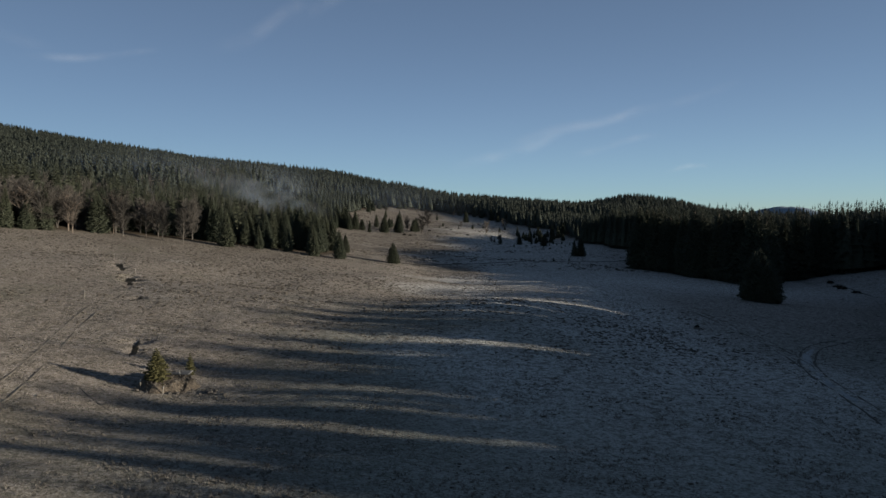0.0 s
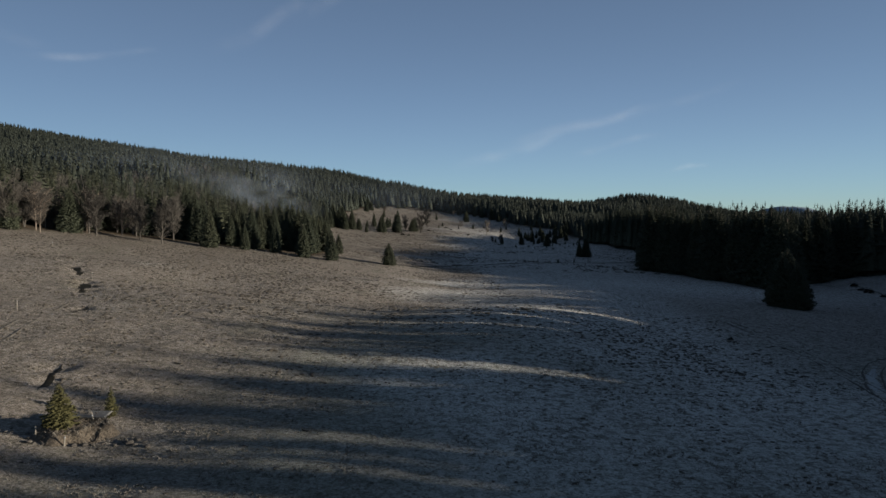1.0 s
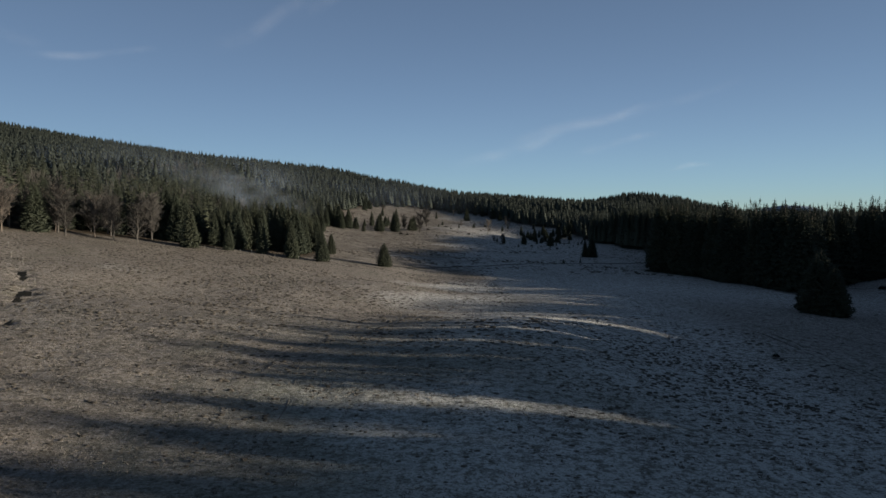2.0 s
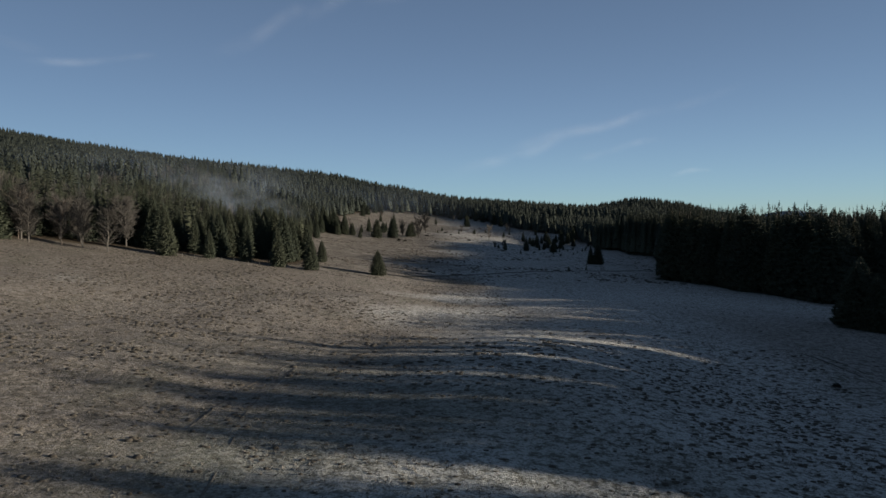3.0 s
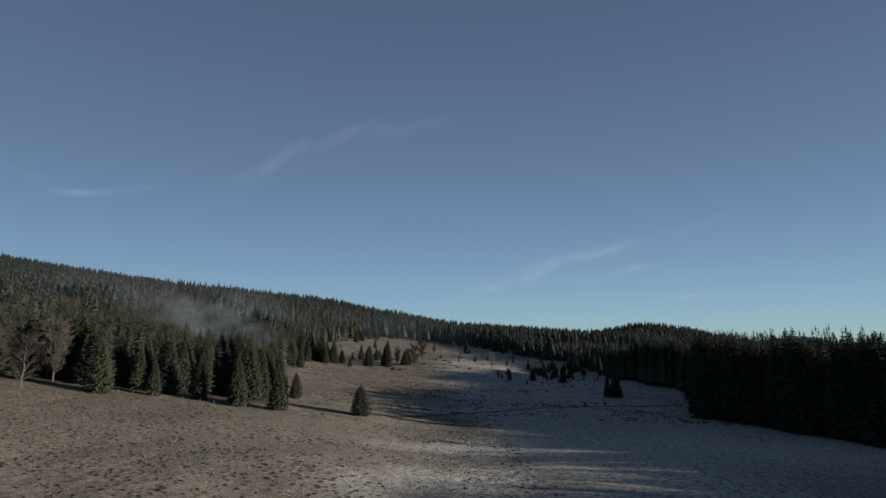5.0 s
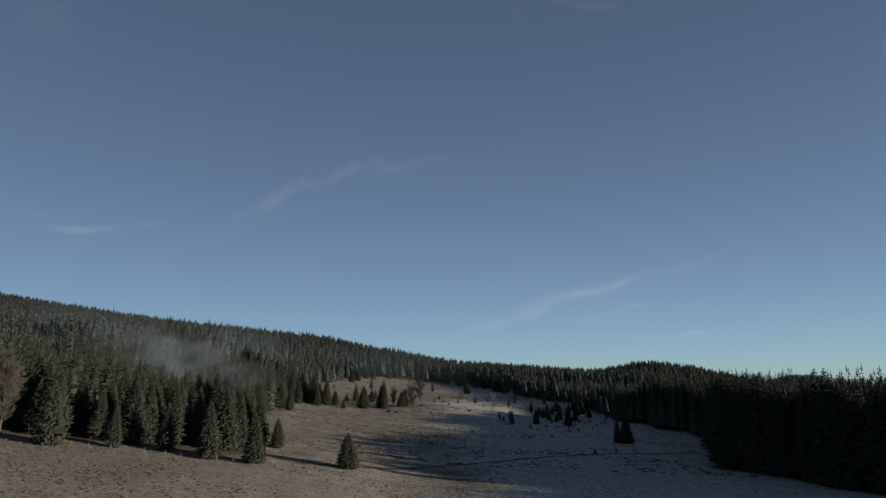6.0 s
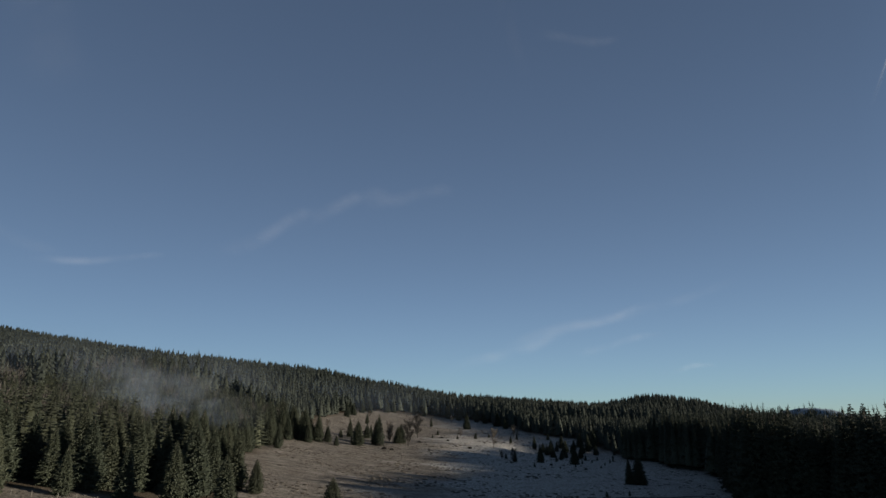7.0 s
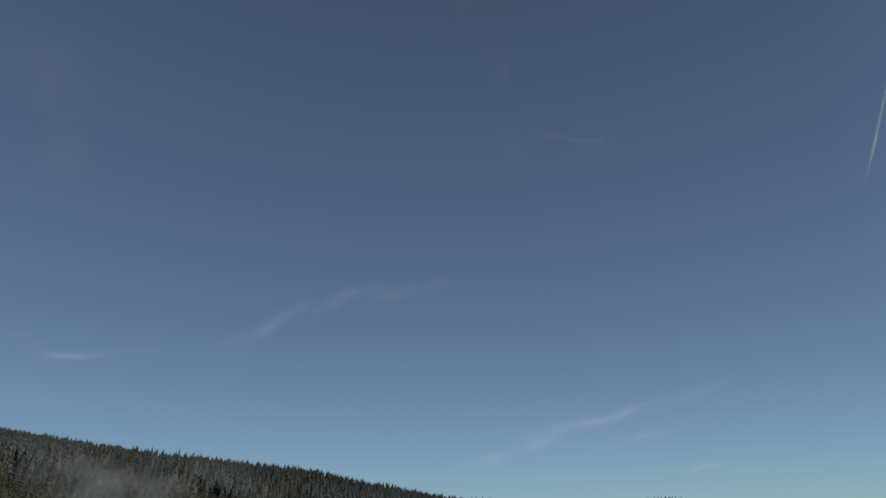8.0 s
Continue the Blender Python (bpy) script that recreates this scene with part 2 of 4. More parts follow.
WATER = make_plain("peaty ditch bed", (0.02, 0.019, 0.015), (0.045, 0.04, 0.03), 0.5, 0.8, 0.05, 0.1)
# distance haze is put into the ridge's pale blue base colour
HAZED_RIDGE = make_plain("far ridge in haze blue", (0.13, 0.18, 0.22), (0.17, 0.22, 0.26), 40)
MAST_PAINT = make_plain("grey mast steel", (0.2, 0.22, 0.24), (0.3, 0.32, 0.34), 1.0, 0.5)
MIST = make_vapour("morning mist", 0.15, 13, (1.0, 1.0, 2.4), (0.46, 0.54, 0.64))
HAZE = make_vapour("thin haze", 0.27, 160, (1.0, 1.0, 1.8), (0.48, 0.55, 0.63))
CIRRUS_THIN = make_vapour("thin cirrus", 0.035, 700, (1.0, 1.0, 1.6), (0.95, 0.95, 0.95))
CIRRUS = make_vapour("cirrus", 0.07, 600, (1.0, 1.0, 1.6), (0.95, 0.95, 0.95))
CONTRAIL = make_vapour("contrail ice", 0.28, 400, (1.0, 1.0, 0.6), (0.95, 0.95, 0.95))

# ---------------------------------------------------------------- the lie of the land
LATTICE = np.random.RandomState(11).rand(256, 256)


def vnoise(x, y, size):
    """Smooth value noise, 0 to 1, with features of the given size in metres."""
    u, v = np.asarray(x, float) / size + 1000.3, np.asarray(y, float) / size + 1000.7
    i, j = np.floor(u).astype(int), np.floor(v).astype(int)
    a, b = u - i, v - j
    a, b = a * a * (3 - 2 * a), b * b * (3 - 2 * b)
    g = lambda p, q: LATTICE[(i + p) % 256, (j + q) % 256]
    return (g(0, 0) * (1 - a) + g(1, 0) * a) * (1 - b) + (g(0, 1) * (1 - a) + g(1, 1) * a) * b


def bump(x, y, cx, cy, r, h):
    return h * np.exp(-((x - cx) ** 2 + (y - cy) ** 2) / (r * r))


def smooth(t):
    t = np.clip(t, 0, 1)
    return t * t * (3 - 2 * t)


# the meadow in the valley, as a polygon; all outside it is wooded
MEADOW = [(-180, -150), (-165, 60), (-125, 132), (-108, 163), (-94, 186), (-82, 190), (-68, 197), (-56, 205), (-46, 206), (-41, 211), (-41, 232),
          (-52, 245), (-64, 300), (-76, 372), (-80, 420), (-84, 500), (-83, 575), (-79, 658), (-50, 690), (-16, 696),
          (17, 691), (37, 663), (55, 598), (68, 540), (80, 512), (87, 456), (93, 434), (91, 408), (103, 392), (98, 368), (111, 356), (101, 325), (89, 289), (74, 252), (84, 234), (93, 213), (97, 192), (108, 199),
          (123, 221), (140, 226), (162, 227), (180, 224), (147, 190), (102, 126), (80, 98), (65, 76), (62, 40), (62, -150)]


def meadow_side(x, y):
    """Metres inside (positive) or outside the meadow's edge."""
    x, y = np.asarray(x, float), np.asarray(y, float)
    inside, best = np.zeros(x.shape, bool), np.full(x.shape, 1e9)
    for (ax, ay), (bx, by) in zip(MEADOW, MEADOW[1:] + MEADOW[:1]):
        dx, dy = bx - ax, by - ay
        t = np.clip(((x - ax) * dx + (y - ay) * dy) / (dx * dx + dy * dy), 0, 1)
        best = np.minimum(best, np.hypot(x - ax - t * dx, y - ay - t * dy))
        inside ^= ((ay > y) != (by > y)) & (x < dx * (y - ay) / (dy if dy else 1e-9) + ax)
    return np.where(inside, best, -best)


# swells and hollows of the pasture: x, y, radius, height
SWELLS = [(6, 92, 18, 1.86), (-21, 56, 18, -0.8), (-2, 42, 14, -0.9), (36, 104, 14, -1.3), (0, 136, 18, -1.0), (36, 160, 14, 1.35), (3, 168, 14, -0.93),
          (-30, 96, 14, 0.8), (-45, 144, 14, -0.57), (-18, 152, 14, 0.72), (12, 108, 14, 0.72), (6, 64, 14, 0.46)]
# the wooded dome behind the end of the ridge
DOME_X, DOME_RISE = 368, 66


def broad(x, y):
    """The large forms: the tilted valley floor, the wooded ridge on its west side, the hill behind."""
    x, y = np.asarray(x, float), np.asarray(y, float)
    u, v = np.clip(x, -140, 140) / 100, np.clip(y, -60, 470) / 200
    z = (-0.16 - 6.47 * u - 2.4 * v + 0.39 * u**2 - 1.9 * u * v + 0.6 * v**2 - 0.85 * u**3 + 2.98 * u**2 * v - 0.14 * u * v**2
         - 0.3 * v**3 - 0.31 * u**3 * v + 0.15 * u**2 * v**2 + 0.41 * u * v**3 + 0.37 * v**4)
    z += bump(x, y, 27, 117, 24, 1.3) + bump(x, y, 0, 195, 32, -1.7) + bump(x, y, 6, 446, 40, 3.2)
    z += bump(x, y, 66, 434, 30, -2.6) + bump(x, y, -25, 50, 13, -1.1) + bump(x, y, -66, 121, 14, 1.1)
    for cx, cy, r, h in SWELLS:
        z = z + bump(x, y, cx, cy, r, h)
    # last term lifts unseen ground under the east wood, for skyline and longer shadows
    z += np.maximum(-140 - x, 0) * 0.05 + np.maximum(x - 140, 0) * 0.012 + 4.0 * smooth((x - 126) / 44) * smooth((y - 110) / 60) * smooth((520 - y) / 120)
    crest = np.interp(x, [-1600, -700, -600, -500, -383, -187, 0, 200, 300, 500, 1600], [203, 150, 131, 116, 94, 74, 41, 22, 11, -1, 0])
    foot = np.interp(x, [-300, -150, -115, -70, 200], [130, 230, 430, 445, 450])
    t = np.clip((y - foot) / (930 - foot), 0, 1)
    t = 0.6 * t + 0.4 * smooth(t)
    z = z * (1 - t) + crest * t - np.maximum(y - 980, 0) * 0.09 + bump(x, y, -205, 645, 125, -7.5)
    z += DOME_RISE * np.exp(-(((x - DOME_X) / np.where(x < DOME_X, 160, 255)) ** 2 + ((y - 1200) / 150) ** 2))
    return np.maximum(z, -40)


# sink holes and hollows in the pasture: x, y, radius, depth
PITS = [(-69.4, 122.9, 1.5, 0.5), (-65, 117, 1.3, 0.4), (-62.8, 115.1, 1.5, 0.5), (-60.8, 112.8, 1.3, 0.4), (-57.5, 108, 1.5, 0.5), (-55.2, 104.8, 1.8, 0.5),
        (-53, 101, 1.5, 0.4), (-45.6, 88.5, 1.2, 0.3), (-33.4, 65, 1.5, 0.35), (-32, 61.5, 1.2, 0.3), (-40, 553, 7.5, 2.6)]


def height(x, y):
    x, y = np.asarray(x, float), np.asarray(y, float)
    z = broad(x, y)
    for cx, cy, r, d in PITS:
        z = z - d * np.exp(-(((x - cx) ** 2 + (y - cy) ** 2) / (r * r)) ** 2)
    z = z + (vnoise(x, y, 19) - 0.5) * 0.7 + (vnoise(x + 50, y, 6) - 0.5) * 0.22
    return z


# ---------------------------------------------------------------- building helpers
def mesh_from(name, verts, faces, material, smooth_faces=False):
    me = bpy.data.meshes.new(name)
    me.from_pydata([tuple(map(float, v)) for v in verts], [], faces)
    me.materials.append(material)
    if smooth_faces:
        me.polygons.foreach_set("use_smooth", [True] * len(me.polygons))
    return me


def tri_mesh(name, verts, tris, material):
    """A triangle mesh straight from arrays."""
    me = bpy.data.meshes.new(name)
    verts, tris = np.asarray(verts, np.float32), np.asarray(tris, np.int32)
    me.vertices.add(len(verts))
    me.vertices.foreach_set("co", verts.ravel())
    me.loops.add(tris.size)
    me.loops.foreach_set("vertex_index", tris.ravel())
    me.polygons.add(len(tris))
    me.polygons.foreach_set("loop_start", np.arange(0, tris.size, 3, dtype=np.int32))
    me.update(calc_edges=True)
    me.materials.append(material)
    return me


def child(name, me, parent, label=""):
    ob = new(name, me)
    ob.parent = parent
    if label:
        tagged(ob, label)
    return ob


def gz(x, y):
    return float(height(x, y))


def spread(x0, x1, y0, y1, step, seed):
    """Jittered places, one to each square of the given step."""
    rs = np.random.RandomState(seed)
    gx, gy = np.meshgrid(np.arange(x0, x1, step), np.arange(y0, y1, step))
    gx = gx + np.where((np.arange(gx.shape[0]) % 2)[:, None], step / 2, 0)
    x, y = gx.ravel() + rs.uniform(-0.55, 0.55, gx.size) * step, gy.ravel() + rs.uniform(-0.55, 0.55, gx.size) * step
    return x, y


# ---------------------------------------------------------------- the ground, one sheet to the horizon
def steps(inner, outer):
    """Distances that grow from inner outwards to outer."""
    out, d = [], 0.8
    while inner < outer:
        inner += d
        d *= 1.09
        out.append(inner)
    return out


def make_ground():
    xs = np.array([-v for v in reversed(steps(62, 4600))] + list(np.arange(-62, 62.01, 0.5)) + steps(62, 4600))
    ys = np.array([-v for v in reversed(steps(-18, 2500))] + list(np.arange(18, 165.01, 0.5)) + list(np.arange(165.7, 250, 0.7)) + steps(250, 4800))
    gx, gy = np.meshgrid(xs, ys)
    side = meadow_side(gx, gy)
    gz_all = height(gx, gy)
    near = np.exp(-((np.maximum(np.abs(gx) - 55, 0) / 25) ** 2)) * np.exp(-((np.maximum(np.abs(gy - 130) - 112, 0) / 30) ** 2))
    gz_all = gz_all + near * ((vnoise(gx, gy, 1.7) - 0.5) * 0.1 + (vnoise(gx + 9, gy, 0.9) - 0.5) * 0.08)
    nx, ny = len(xs), len(ys)
    idx = np.arange(nx * ny).reshape(ny, nx)
    quads = np.stack([idx[:-1, :-1], idx[:-1, 1:], idx[1:, 1:], idx[1:, :-1]], -1).reshape(-1, 4)
    me = bpy.data.meshes.new("ground")
    me.vertices.add(nx * ny)
    me.vertices.foreach_set("co", np.stack([gx, gy, gz_all], -1).astype(np.float32).ravel())
    me.loops.add(quads.size)
    me.loops.foreach_set("vertex_index", quads.astype(np.int32).ravel())
    me.polygons.add(len(quads))
    me.polygons.foreach_set("loop_start", np.arange(0, quads.size, 4, dtype=np.int32))
    me.update(calc_edges=True)
    me.polygons.foreach_set("use_smooth", np.ones(len(quads), bool))
    woods = me.attributes.new("woods", "FLOAT", "POINT")
    woods.data.foreach_set("value", smooth((-side + (vnoise(gx, gy, 7) - 0.5) * 6 + 1) / 6).astype(np.float32).ravel())
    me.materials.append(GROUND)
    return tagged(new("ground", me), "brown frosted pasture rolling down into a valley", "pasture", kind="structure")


make_ground()


# ---------------------------------------------------------------- trees
def spruce_crown(tall, wide, levels, ring, seed, bare=0.06, core=0.5, full=1.0):
    """Whorls of drooping boughs; each bough is a ridged frond with hanging sprays."""
    rs = np.random.RandomState(seed)
    verts, tris = [], []

    def tri(a, b, c):
        k = len(verts)
        verts.extend((a, b, c))
        tris.append((k, k + 1, k + 2))

    for i in range(levels):
        t = i / (levels - 1)
        z = tall * (bare + (0.985 - bare) * t ** 0.8)
        reach = wide * (1 - t) ** (0.9 * full) * (0.72 + 0.28 * min(1, t * 6 + 0.2)) + wide * 0.035
        count = max(5, int(round(ring * (1 - 0.45 * t))))
        turn = rs.uniform(0, 6.28)
        for k in range(count):
            a = turn + 6.283 * (k + rs.uniform(-0.3, 0.3)) / count
            r = reach * rs.uniform(0.68, 1.12)
            dx, dy = math.cos(a), math.sin(a)
            zz = z + rs.uniform(-0.4, 0.4) * tall / levels
            droop = r * rs.uniform(0.22, 0.42) * (1 - 0.8 * t)
            w = r * rs.uniform(0.13, 0.2) * (9 / max(ring, 6)) ** 0.5 + 0.05
            root = np.array((dx * 0.05, dy * 0.05, zz))
            mid = np.array((dx * r * 0.55, dy * r * 0.55, zz - droop * 0.5))
            tip = np.array((dx * r, dy * r, zz - droop * 0.75))
            out = np.array((-dy * w, dx * w, -w * 0.45))
            out2 = np.array((dy * w, -dx * w, -w * 0.45))
            m1, m2 = mid + out, mid + out2
            tri(root, m1, mid + (0, 0, w * 0.15))
            tri(root, mid + (0, 0, w * 0.15), m2)
            tri(mid + (0, 0, w * 0.15), m1, tip)
            tri(m2, mid + (0, 0, w * 0.15), tip)
            if ring >= 7:
                for f in (0.45, 0.8):
                    p = root * (1 - f) + tip * f
                    s = w * rs.uniform(0.7, 1.2)
                    side = np.array((-dy, dx, 0)) * s * rs.choice((-1, 1))
                    tri(p, p + side * 0.9 + np.array((dx, dy, -0.3)) * s * 0.7, p + np.array((0, 0, -1.1 * s)) + side * 0.2)
                    tri(p, p - side * 0.9 + np.array((dx, dy, -0.3)) * s * 0.6, p + np.array((dx * 0.2, dy * 0.2, -0.9)) * s)
    tri(np.array((0, 0, tall)), np.array((0.06, 0.03, tall * 0.93)), np.array((-0.05, 0.05, tall * 0.93)))
    tri(np.array((0, 0, tall)), np.array((0.0, -0.06, tall * 0.93)), np.array((0.05, 0.05, tall * 0.93)))
    if core:
        n, k0 = 7, len(verts)
        for j in range(n):
            a = 6.283 * j / n
            verts.append(np.array((math.cos(a) * wide * core, math.sin(a) * wide * core, tall * (bare + 0.02))))
        verts.append(np.array((0, 0, tall * 0.9)))
        tris.extend((k0 + j, k0 + (j + 1) % n, k0 + n) for j in range(n))
    return np.array(verts), np.array(tris)


def far_tree(tall, wide, boughs, seed):
    """A distant spruce: a ragged dark cone with single boughs standing out of it."""
    rs = np.random.RandomState(seed)
    verts, tris = [(0, 0, tall)], []
    for j in range(7):
        a = 6.283 * j / 7
        q = wide * rs.uniform(0.5, 0.7)
        verts.append((math.cos(a) * q, math.sin(a) * q, tall * rs.uniform(0.02, 0.1)))
    tris.extend((0, 1 + j, 1 + (j + 1) % 7) for j in range(7))
    for i in range(boughs):
        t = ((i + 0.5) / boughs) ** 1.15
        a, r = i * 2.4 + rs.uniform(-0.4, 0.4), wide * (1 - t) ** 0.8 * rs.uniform(0.8, 1.2) + 0.05 * wide
        z, w = tall * (0.08 + 0.88 * t), 0.22 + 0.2 * rs.rand()
        k = len(verts)
        verts.append((0, 0, z + tall * 0.07))
        verts.append((math.cos(a - w) * r, math.sin(a - w) * r, z - tall * rs.uniform(0.0, 0.05)))
        verts.append((math.cos(a + w) * r * 0.85, math.sin(a + w) * r * 0.85, z - tall * rs.uniform(0.0, 0.05)))
        tris.append((k, k + 1, k + 2))
    return np.array(verts, float), np.array(tris)


def tube(points, radii, sides):
    """A tapering limb along a line of points."""
    verts, faces = [], []
    for i, (p, r) in enumerate(zip(points, radii)):
        way = (Vector(points[min(i + 1, len(points) - 1)]) - Vector(points[max(i - 1, 0)])).normalized()
        a = way.orthogonal().normalized()
        b = way.cross(a)
        for j in range(sides):
            q = Vector(p) + (a * math.cos(6.283 * j / sides) + b * math.sin(6.283 * j / sides)) * r
            verts.append(tuple(q))
    for i in range(len(points) - 1):
        for j in range(sides):
            k, m = i * sides + j, i * sides + (j + 1) % sides
            faces.append((k, m, m + sides, k + sides))
    faces.append(tuple(range(sides))[::-1])
    faces.append(tuple((len(points) - 1) * sides + j for j in range(sides)))
    return verts, faces


def make_spruce(tall, wide, levels, ring, seed, needles, bare=0.06, full=1.0):
    root = new("spruce")
    v, f = tube([(0, 0, -0.4), (0, 0, tall * 0.3), (0.02, 0.01, tall * 0.7), (0, 0, tall * 0.97)],
                [0.017 * tall, 0.013 * tall, 0.007 * tall, 0.002 * tall], 7)
    child("trunk", mesh_from("spruce_trunk", v, f, BARK, True), root)
    verts, tris = spruce_crown(tall, wide, levels, ring, seed, bare, 0.5, full)
    child("crown", tri_mesh("spruce_crown", verts, tris, needles), root)
    return root


def make_bare_tree(tall, seed, bark, wide=0.3, stems=1):
    """A leafless broad-leaved tree: upright stem, rising branches from low down, a veil of fine twigs."""
    rs = random.Random(seed)
    wood_v, wood_f, twig_v, twig_f = [], [], [], []

    def limb(pts, rad, sides):
        v, f = tube(pts, rad, sides)
        k = len(wood_v)
        wood_v.extend(v)
        wood_f.extend(tuple(q + k for q in face) for face in f)

    def twig(q, way, length, w):
        e = q + way * length
        s = way.orthogonal().normalized() * w
        k = len(twig_v)
        twig_v.extend((q - s, q + s, e))
        twig_f.append((k, k + 1, k + 2))

    for s in range(stems):
        a = 6.283 * s / stems + rs.uniform(0, 1)
        lean = Vector((math.cos(a), math.sin(a), 0)) * (0.16 if stems > 1 else 0.03)
        top = tall * rs.uniform(0.82, 1.0)
        stem = [Vector((lean.x * z * top + rs.uniform(-0.1, 0.1) * (i > 0), lean.y * z * top + rs.uniform(-0.1, 0.1) * (i > 0), z * top - 0.3 * (i == 0)))
                for i, z in enumerate((0, 0.2, 0.4, 0.6, 0.8, 1.0))]
        limb(stem, [tall * 0.016 * (1 - 0.17 * i) + 0.01 for i in range(6)], 7)
        for b in range(30 // stems + 8):
            t = rs.uniform(0.12, 0.98)
            i = min(4, int(t * 5))
            p = stem[i].lerp(stem[i + 1], t * 5 - i)
            a = rs.uniform(0, 6.283)
            up = rs.uniform(0.7, 1.5)
            way = Vector((math.cos(a), math.sin(a), up)).normalized()
            length = tall * wide * (0.45 + 1.1 * min(1, t * 2.2) * (1 - t * 0.75)) * rs.uniform(0.7, 1.15)
            q = p + way * length * 0.5 + Vector((0, 0, length * 0.03))
            e = p + way * length + Vector((0, 0, length * 0.12))
            limb([p, q, e], [tall * 0.005, tall * 0.0035, tall * 0.001], 4)
            for _ in range(9):
                u = rs.uniform(0.2, 1.0)
                r = p.lerp(q, u * 2) if u < 0.5 else q.lerp(e, u * 2 - 1)
                side = (way * 0.8 + Vector((rs.uniform(-1, 1), rs.uniform(-1, 1), rs.uniform(-0.3, 0.9)))).normalized()
                ll = tall * rs.uniform(0.07, 0.15)
                limb([r, r + side * ll], [tall * 0.002, tall * 0.0008], 3)
                for _ in range(9):
                    f = (side + Vector((rs.uniform(-1, 1), rs.uniform(-1, 1), rs.uniform(-0.5, 0.9))) * 0.8).normalized()
                    twig(r + side * ll * rs.uniform(0.2, 1), f, tall * rs.uniform(0.05, 0.1), rs.uniform(0.016, 0.034) * tall / 10)
    root = new("bare_tree")
    child("trunk", mesh_from("bare_trunk", wood_v, wood_f, bark), root)
    child("crown", tri_mesh("bare_crown", [tuple(v) for v in twig_v], twig_f, TWIGS), root)
    return root


def stand(ob, x, y, size=1.0, turn=0.0, stretch=1.0, lean=0.0, sink=0.0):
    """Sets a master down on the ground, or a copy of it once it is used."""
    m = pose(x, y, gz(x, y) - sink, lean, lean * 0.5, turn) @ Matrix.Diagonal((size, size, size * stretch, 1))
    if ob.get("placed"):
        made = copy_thing(ob, m @ Matrix.Diagonal((1 / ob.scale[0], 1 / ob.scale[1], 1 / ob.scale[2], 1)))
    else:
        made, ob["placed"] = ob, 1
        ob.matrix_basis = m
    return made


SPRUCES = [tagged(make_spruce(10, w, lv, rg, sd, NEEDLES, br, fl), "dark green spruce at the edge of the wood", "tree", "spruces of the wood's edge")
           for w, lv, rg, sd, br, fl in ((3.5, 42, 20, 1, 0.02, 0.85), (2.9, 42, 18, 2, 0.04, 1.05), (3.7, 40, 21, 3, 0.01, 0.82),
                                         (2.4, 42, 16, 4, 0.05, 1.05), (3.2, 42, 19, 5, 0.02, 0.98))]
BEECHES = [tagged(make_bare_tree(10, sd, bk, sp, st), "leafless broad-leaved tree with pale stem and brown twigs", "tree", "bare trees of the wood's edge")
           for sd, bk, sp, st in ((3, BIRCH, 0.3, 1), (8, BIRCH, 0.28, 2), (12, BARK, 0.34, 1))]
TALL_SPRUCES = [tagged(make_spruce(10, w, 44, 12, sd, NEEDLES, 0.03, 0.85), "tall dark unseen spruce added to block a sun shaft", "tree", "spruces of the shaded wood's edge")
                for w, sd in ((2.3, 6), (2.0, 7), (2.6, 9))]
PICK = random.Random(5)


def spruce(x, y, tall, kind=None, slim=1.0, label=""):
    ob = stand(SPRUCES[PICK.randrange(5) if kind is None else kind], x, y, tall / 10 * slim, PICK.uniform(0, 360), 1 / slim, PICK.uniform(-1.2, 1.2))
    ob["placed"] = 1
    if label:
        tagged(ob, label)
    return ob


def beech(x, y, tall, kind=None, label=""):
    ob = stand(BEECHES[PICK.randrange(3) if kind is None else kind], x, y, tall / 10, PICK.uniform(0, 360), 1, PICK.uniform(-2, 2))
    if label:
        tagged(ob, label)
    return ob


# trees that stand free on the pasture
spruce(-19.3, 211.5, 7.4, 0, 1.2, "lone dense young spruce standing on open pasture")
spruce(-36.6, 202.5, 9.9, 2, 0.78, "broad dark spruce standing before the wood")
spruce(-45.0, 200.5, 11.2, 0, 0.76, "broad dark spruce standing before the wood")
spruce(-38.8, 227.0, 7.0, 2, 0.85, "spruce close behind a broader one")
spruce(-54.0, 201.5, 9.6, 1, 0.9, "dark spruce standing before the wood")
spruce(-62.2, 197.0, 8.1, 4, 0.8, "small spruce standing before the wood")
spruce(-70.4, 190.3, 11.8, 0, 0.8, "tall full spruce at the wood's edge")
spruce(69.7, 316.0, 10.2, 2, 0.95, "dark spruce standing on shaded frosted pasture")
spruce(66.8, 317.5, 9.0, 1, 0.9, "slim spruce beside a broader one")
beech(-87.4, 183.1, 10.6, 1, "leafless tree with pale forked stems at the wood's edge")
beech(-80.2, 181.4, 10.4, 0, "leafless tree with brown twigs before the wood")
beech(-104.5, 166.5, 9.0, 2)
spruce(-113.0, 160.0, 7.5, 4)
beech(-119.0, 152.0, 11.5, 1)
beech(-100.0, 180.0, 11.0, 0)
spruce(-103.0, 176.0, 12.0, 0)
beech(-128.0, 150.0, 12.0, 0)
for x, y, tall, kind in ((-118, 157, 12, 1), (-114, 160, 11, 2), (-110, 163.5, 12.5, 1), (-122.5, 152, 11, 2), (-96.5, 177.5, 10.5, 1), (-92, 182.5, 11, 2)):
    beech(x, y, tall, kind, "leafless grey-brown tree at the wood's edge")

